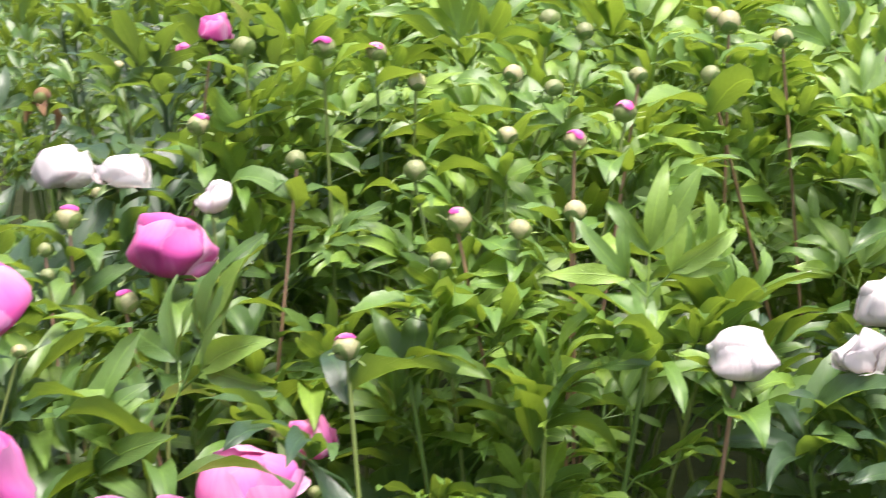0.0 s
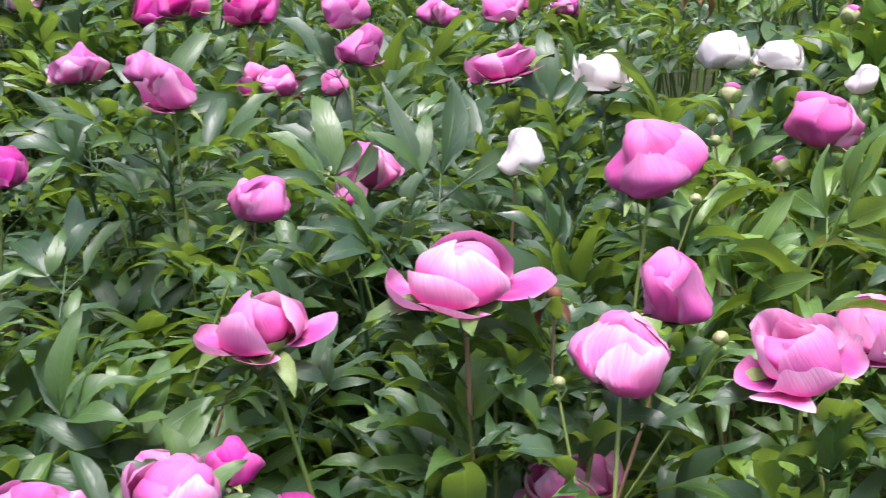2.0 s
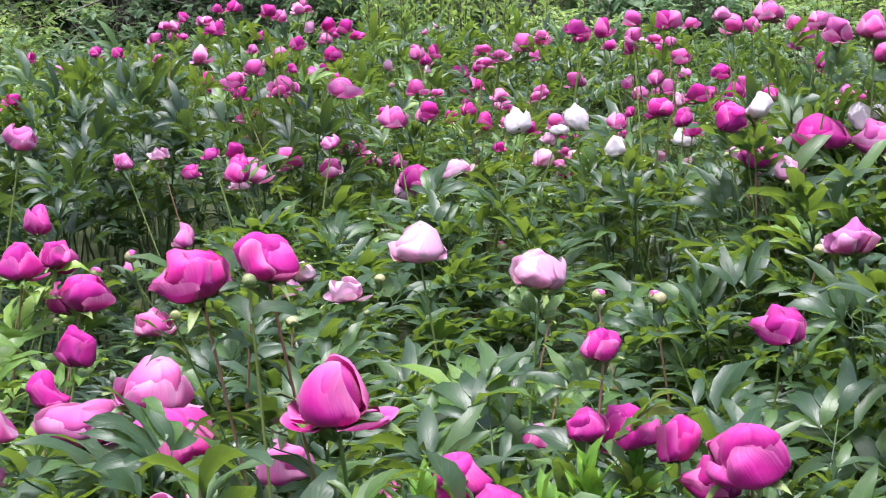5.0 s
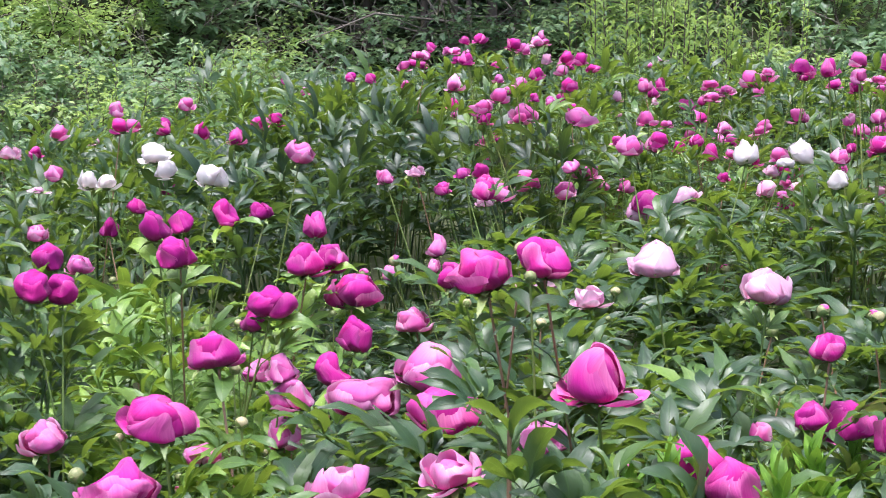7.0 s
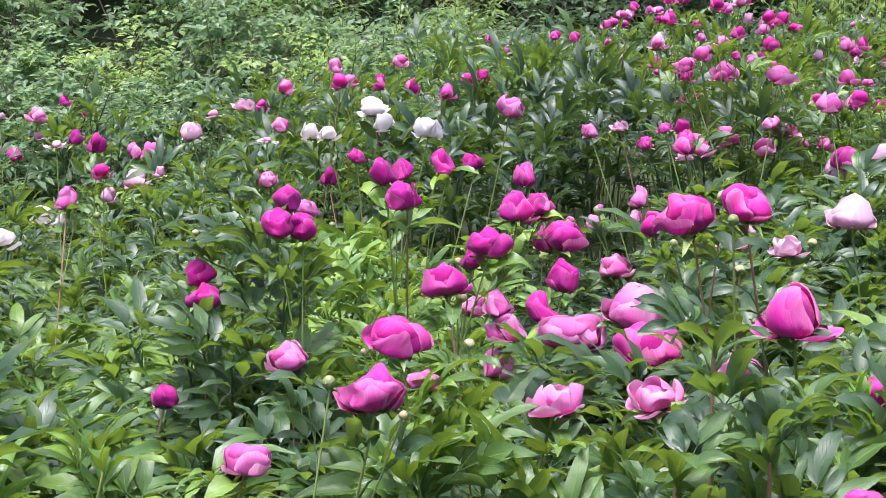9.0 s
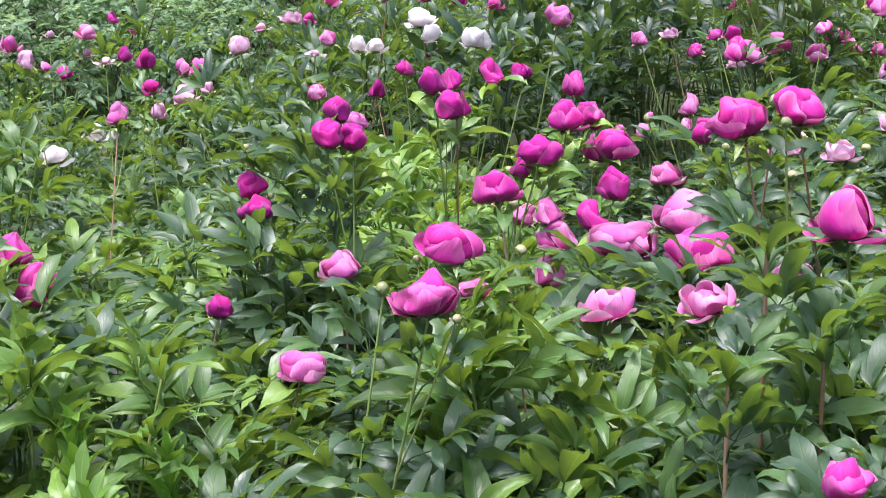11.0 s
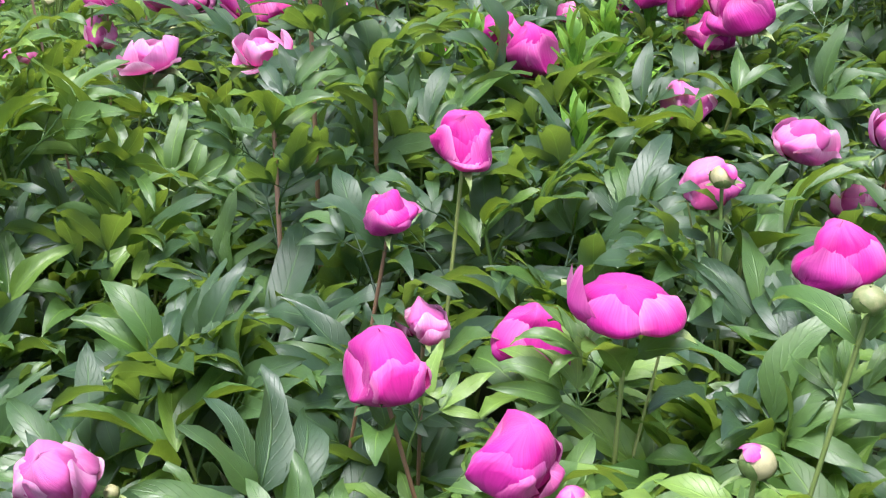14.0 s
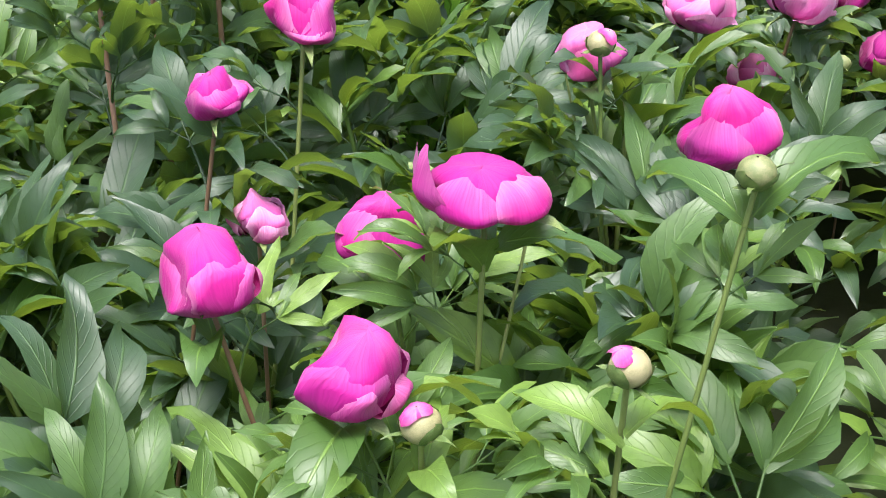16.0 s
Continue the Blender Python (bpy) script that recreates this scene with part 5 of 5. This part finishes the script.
            part("shoot", stock[int(r.integers(12))], plant, Matrix.LocRotScale((0, 0, 0), Euler((0, 0, turn)), Vector((q, q, tall))))
    for one in p["blooms"]:
        count += 1
        grow_bloom(plant, base, one, count, p["d"] > 3.4, p["tone"])
    plant["reach"] = p["d"]

# no leaf grows through a bloom: take away those that would
centres = np.array([b[2:5] for p in PLANTS for b in p["blooms"]])
radii = np.array([0.36 * b[5] for p in PLANTS for b in p["blooms"]])
for plant in [ob for ob in bpy.data.objects if ob.name.startswith("peony_plant")]:
    close = plant.pop("reach") < MID
    for leaf in [ob for ob in plant.children if ob.name.startswith("leaf")] if close else []:
        at = np.array(plant.location + leaf.location)
        gap = np.linalg.norm(centres - at, axis=1)
        flat = np.linalg.norm((centres - at)[:, :2], axis=1)
        for k in np.nonzero((gap < 0.36) & (flat > 0.01))[0]:
            co = np.empty(3 * len(leaf.data.vertices))
            leaf.data.vertices.foreach_get("co", co)
            m = np.array(leaf.matrix_basis)
            tips = co.reshape(-1, 3) @ m[:3, :3].T + m[:3, 3] + np.array(plant.location)
            if (np.linalg.norm(tips - centres[k], axis=1) < radii[k]).sum() > 2:
                bpy.data.objects.remove(leaf)
                break
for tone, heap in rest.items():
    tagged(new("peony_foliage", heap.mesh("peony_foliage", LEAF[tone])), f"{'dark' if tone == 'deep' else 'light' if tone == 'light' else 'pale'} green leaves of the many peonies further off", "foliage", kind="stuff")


# tall shoots that stand among the blooms
for x, y, top in ((0.20, 2.35, 1.03), (0.27, 2.27, 0.94), (0.14, 2.22, 0.90)):
    r = np.random.default_rng(int(1000 * x))
    z = ground_height(x, y)
    ob = new("peony_shoot")
    ob.location = (x, y, z)
    line = arc((0.0, 0.06, 0.0), (0.0, 0.0, top - z), 0.5, 8)
    part("stem", make_mesh("stem", *tube(line, 0.0045, 0.003, 6), RED_STEM), ob)
    part("leaf", WHORL_MESHES["deep"][int(r.integers(8))], ob, Matrix.LocRotScale(line[-1], Euler((0.1, 0, r.uniform(0, 6.3))), Vector((0.85, 0.85, 0.85))))
    for at, heading, rise, lean, s in leaf_places(r, line, r.uniform(0, 6.3), 7, 0.45)[1:]:
        part("leaf", LEAF_MESHES["deep"][int(r.integers(12))], ob, Matrix.LocRotScale(at, Euler((lean, -rise - 0.2, heading)), Vector((s, s, s)) * 0.75))
    tagged(ob, "tall leafy dark green peony shoot with no bloom", "peony shoot", "tall shoots among the blooms")


# ---- weeds between the peonies ----
def weed_mesh(rng):
    heap = Heap()
    top = 0.62
    line = np.array([(0.02 * math.sin(3 * t), 0.015 * math.cos(4 * t), top * t) for t in np.linspace(0, 1, 8)])
    for k in range(46):
        f = 0.35 + 0.65 * (k / 46) ** 0.8
        at = np.array([np.interp(f, np.linspace(0, 1, 8), line[:, i]) for i in range(3)])
        long = 0.085 * (1.1 - 0.55 * max(0, f - 0.75) / 0.25)
        heap.add(leaflet(rng, long * rng.uniform(0.8, 1.2), 0.016, 5, 3, arch=0.5, fold=0.4), turn_of(0, -rng.uniform(0.35, 0.7) - 0.5 * max(0, f - 0.8) / 0.2, k * 2.4), at)
    return make_mesh("stem", *tube(line, 0.004, 0.002, 5), SHOOT), heap.mesh("leaves", SHOOT)


rng = np.random.default_rng(8)
WEEDS = [weed_mesh(rng) for _ in range(3)]


def weed(x, y, top, n):
    z = ground_height(x, y)
    s = (top - z) / 0.62
    for k in range(n):
        a, q = k * 2.4 + x, 0.05 * math.sqrt(k)
        ob = new("weed_shoot")
        ob.matrix_world = Matrix.LocRotScale((x + q * math.cos(a), y + q * math.sin(a), z), Euler((0.08 * math.sin(5 * a), 0.08 * math.cos(3 * a), a)), Vector((s, s, s * (1 - 0.08 * (k % 3)))))
        part("stem", WEEDS[k % 3][0], ob)
        part("leaves", WEEDS[k % 3][1], ob, kind="stuff")
        tagged(ob, "upright yellow-green weed shoot with narrow pointed leaves", "weed", "weeds between the peonies")


for x, y, top, n in ((0.62, 2.65, 0.86, 4), (0.75, 2.75, 0.84, 4), (0.55, 2.45, 0.80, 3), (0.45, 2.85, 0.83, 3), (-0.62, 1.95, 0.80, 4), (-0.44, 1.75, 0.76, 4), (-0.75, 2.35, 0.76, 3), (0.12, 5.2, 0.42, 3)):
    weed(x, y, top, n)


# ---- the copse behind the field ----
def bush_meshes(rng, high, wide, leaves, size, arching=0.5):
    """Stems and leaves of a bush: arching stems with side twigs, leaves gathered along the twigs."""
    wood, green, spots = Heap(), Heap(), []
    for _ in range(9):
        a, r = rng.uniform(0, 6.3), wide * rng.uniform(0.2, 1.0)
        head = np.array([math.cos(a) * r, math.sin(a) * r, high * rng.uniform(0.65, 1.0)])
        line = arc((rng.uniform(-0.15, 0.15), rng.uniform(-0.15, 0.15), 0), head, arching, 8)
        wood.add(tube(line, 0.018, 0.006, 5))
        for _ in range(11):
            f = rng.uniform(0.2, 1.0) ** 0.7
            p = np.array([np.interp(f, np.linspace(0, 1, 8), line[:, i]) for i in range(3)])
            d = np.array([rng.normal(), rng.normal(), rng.uniform(-0.2, 0.9)])
            d *= rng.uniform(0.25, 0.6) * wide / 0.9 / np.linalg.norm(d)
            twig = np.array([p, p + d * 0.5 + [0, 0, 0.05], p + d])
            wood.add(tube(twig, 0.006, 0.002, 3))
            spots.append((p, d))
    per = max(1, leaves // len(spots))
    base = np.array([(0, 0, 0), (0.42, -0.29, 0.06), (1, 0, -0.08), (0.42, 0.29, 0.06)], float)
    face = [(0, 1, 2), (0, 2, 3)]
    uv = np.array([(0.5, 0), (0, 0.5), (0.5, 1), (1, 0.5)])
    vs, fs, us, n = [], [], [], 0
    for p, d in spots:
        for _ in range(per):
            at = p + d * rng.uniform(0.45, 1.1) + rng.normal(0, 1, 3) * (0.09, 0.09, 0.03)
            t = turn_of(rng.uniform(-0.5, 0.5), rng.uniform(-0.5, 0.8), math.atan2(d[1], d[0]) + rng.uniform(-1.4, 1.4))
            vs.append(base @ t.T * size * rng.uniform(0.6, 1.3) + at)
            fs += [[i + n for i in f] for f in face]
            us.append(uv)
            n += 4
    return make_mesh("stems", *wood.piece(), BARK), (np.concatenate(vs), fs, np.concatenate(us))


def sapling_meshes(rng, high, wide, stems, long):
    """Upright rods set with narrow leaves from knee height to their tips."""
    wood, green = Heap(), Heap()
    for _ in range(stems):
        a, q = rng.uniform(0, 6.3), wide * math.sqrt(rng.uniform(0, 1))
        top = high * rng.uniform(0.6, 1.0)
        line = arc((math.cos(a) * q, math.sin(a) * q, 0), (math.cos(a) * q * 1.3, math.sin(a) * q * 1.3, top), 0.2, 6)
        wood.add(tube(line, 0.007, 0.003, 4))
        for k in range(40):
            f = 0.22 + 0.78 * k / 40
            at = np.array([np.interp(f, np.linspace(0, 1, 6), line[:, i]) for i in range(3)])
            green.add(leaflet(rng, long * rng.uniform(0.7, 1.2) * (1.15 - 0.5 * f), long * 0.26, 3, 3, arch=0.8, fold=0.3), turn_of(0, -rng.uniform(0.2, 0.8), k * 2.4 + rng.uniform(-0.3, 0.3)), at)
    return make_mesh("stems", *wood.piece(), BARK), green.piece()


rng = np.random.default_rng(41)
BUSHES = []
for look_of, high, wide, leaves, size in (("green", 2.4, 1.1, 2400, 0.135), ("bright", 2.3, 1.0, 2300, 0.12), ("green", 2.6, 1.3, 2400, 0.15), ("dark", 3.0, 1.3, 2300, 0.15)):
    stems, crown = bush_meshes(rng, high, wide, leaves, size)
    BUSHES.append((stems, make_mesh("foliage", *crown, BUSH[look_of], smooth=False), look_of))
stems, crown = sapling_meshes(rng, 1.7, 0.5, 16, 0.10)
BUSHES.append((stems, make_mesh("foliage", *crown, BUSH["rods"]), "rods"))
BUSH_WORDS = {"rods": "upright rods with narrow yellow-green leaves behind the peonies", "green": "low leafy green bush on the bank behind the field", "bright": "pale yellow-green leafy bush on the bank", "dark": "dark green bush whose leaf colour holds the shade of the copse"}


def bush(az, d, pick, s=1.0):
    a = radians(az)
    x, y = 0.2 - math.sin(a) * d, 0.8 + math.cos(a) * d
    stems, leaves, look_of = BUSHES[pick]
    ob = new("bush")
    ob.matrix_world = Matrix.LocRotScale((x, y, ground_height(x, y) - 0.02), Euler((0, 0, az * 1.7 + d)), Vector((s, s, s)))
    part("branch", stems, ob)
    part("foliage", leaves, ob, kind="stuff")
    tagged(ob, BUSH_WORDS[look_of], "bush", "bushes of the copse")


r = random.Random(17)
for row, (out, size, step, picks) in enumerate(((0.7, 0.40, 3.4, (0, 2, 1, 2)), (1.7, 0.50, 3.6, (2, 1, 0, 2)), (2.9, 0.55, 3.8, (1, 2, 0, 1)), (4.3, 0.75, 4.2, (2, 0, 1, 2)), (5.6, 1.0, 3.6, (0, 2, 3, 1)), (7.4, 1.3, 4.0, (3, 2, 0, 3)))):
    for k in range(int(66 / step)):
        az, pick, big = 33 - k * step + r.uniform(-1.2, 1.2), picks[(k + row) % 4], size * r.uniform(0.75, 1.25)
        shade = -7.5 < az < 2.5  # a dark gap between the bushes, under the trees; darker leaf colour stands for its shade
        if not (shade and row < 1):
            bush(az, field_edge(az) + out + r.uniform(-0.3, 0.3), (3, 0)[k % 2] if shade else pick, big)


for az, out, s in ((-8.2, 0.5, 0.85), (-9.6, 0.7, 1.0), (-11.0, 0.5, 1.0), (-12.4, 0.8, 0.95), (-14.5, 0.6, 0.8), (9.5, 0.5, 0.75), (7.6, 0.8, 0.8), (11.6, 0.8, 0.7), (-25, 0.6, 0.8), (-31, 0.6, 0.9)):
    bush(az, field_edge(az) + out, 4, s)


def bare_shrub(az, out, s, seed):
    """Arching grey twigs without leaves."""
    rg = np.random.default_rng(seed)
    d, a = field_edge(az) + out, radians(az)
    x, y = 0.2 - math.sin(a) * d, 0.8 + math.cos(a) * d
    ob = new("bare_shrub")
    ob.matrix_world = Matrix.LocRotScale((x, y, ground_height(x, y) - 0.02), Euler((0, 0, 0)), Vector((s, s, s)))
    for _ in range(7):
        b, q = rg.uniform(0, 6.3), rg.uniform(0.3, 1.1)
        line = arc((rg.uniform(-0.1, 0.1), rg.uniform(-0.1, 0.1), 0), (math.cos(b) * q, math.sin(b) * q, rg.uniform(0.7, 1.9)), 0.9, 8) + rg.normal(0, 0.025, (8, 3))
        heap = Heap()
        heap.add(tube(line, 0.007, 0.002, 5))
        for _ in range(5):
            k = int(rg.integers(3, 8))
            dv = np.array([rg.normal(0, 0.25), rg.normal(0, 0.25), rg.uniform(-0.35, 0.25)])
            heap.add(tube([line[k], line[k] + dv * 0.6 + [0, 0, 0.04], line[k] + dv], 0.003, 0.0012, 4))
        part("branch", heap.mesh("branch", TWIG), ob)
    tagged(ob, "bare arching grey twigs at the edge of the copse", "shrub", "bare shrubs of the copse")


for k, (az, out, s) in enumerate(((4.6, 1.6, 0.8), (1.2, 1.8, 1.0), (-3.0, 2.2, 1.1), (9.0, 1.6, 0.8), (-16, 1.4, 0.8), (7.2, 0.7, 0.6), (11.5, 1.0, 0.7), (14.5, 0.9, 0.6), (2.8, 0.9, 0.7))):
    bare_shrub(az, out, s, 60 + k)


def trunk(az, d, radius, lean, twigs):
    a = radians(az)
    rg = np.random.default_rng(int(d * 100))
    x, y = 0.2 - math.sin(a) * d, 0.8 + math.cos(a) * d
    ob = new("tree")
    ob.location = (x, y, ground_height(x, y) - 0.05)
    line = [(lean * t * t, 0.1 * math.sin(2 * t), 6.5 * t) for t in np.linspace(0, 1, 12)]
    part("trunk", make_mesh("trunk", *tube(line, radius, radius * 0.6, 10), BARK), ob)
    heap = Heap()
    for _ in range(twigs):
        z = rg.uniform(0.5, 4.5)
        d2 = np.array([rg.normal(), rg.normal(), rg.uniform(-0.3, 0.6)])
        p = np.array([lean * (z / 6.5) ** 2, 0, z])
        heap.add(tube([p, p + d2 * 0.4 + rg.normal(0, 0.08, 3), p + d2 * 0.8 + rg.normal(0, 0.15, 3)], 0.012, 0.003, 4))
    part("branch", heap.mesh("branch", TWIG), ob, kind="stuff")
    crown = Heap()
    v, f, uv = bush_meshes(rg, 2.6, 2.2, 2600, 0.16)[1]
    part("crown", make_mesh("crown", v + np.array([lean, 0, 4.4]), f, uv, BUSH["dark"], smooth=False), ob)
    tagged(ob, "tall grey-brown tree with bare lower twigs and a dark crown", "tree", "trees of the copse")


for az, d, radius, lean, twigs in ((-1.4, 10.9, 0.028, 0.5, 40), (-2.6, 10.6, 0.03, 0.3, 40), (-3.3, 10.8, 0.022, -0.4, 30), (-4.2, 10.9, 0.042, -0.2, 34), (-5.4, 11.2, 0.03, 0.2, 30), (0.8, 11.4, 0.035, 0.4, 40), (12, 13.2, 0.08, -0.4, 30), (24, 13.0, 0.12, 0.3, 24), (-20, 13.6, 0.10, 0.2, 26)):
    trunk(az, d, radius, lean, twigs)

# a dark sheet far behind closes the view; the wood's shade is put into its colour
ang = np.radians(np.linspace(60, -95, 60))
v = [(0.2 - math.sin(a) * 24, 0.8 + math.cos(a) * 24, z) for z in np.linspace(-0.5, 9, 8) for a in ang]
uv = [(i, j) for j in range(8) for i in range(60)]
tagged(new("backdrop", make_mesh("backdrop", v, grid_faces(8, 60), uv, FAR_WOOD)), "dark green backdrop sheet for the shaded wood in the distance", "wood", kind="structure")
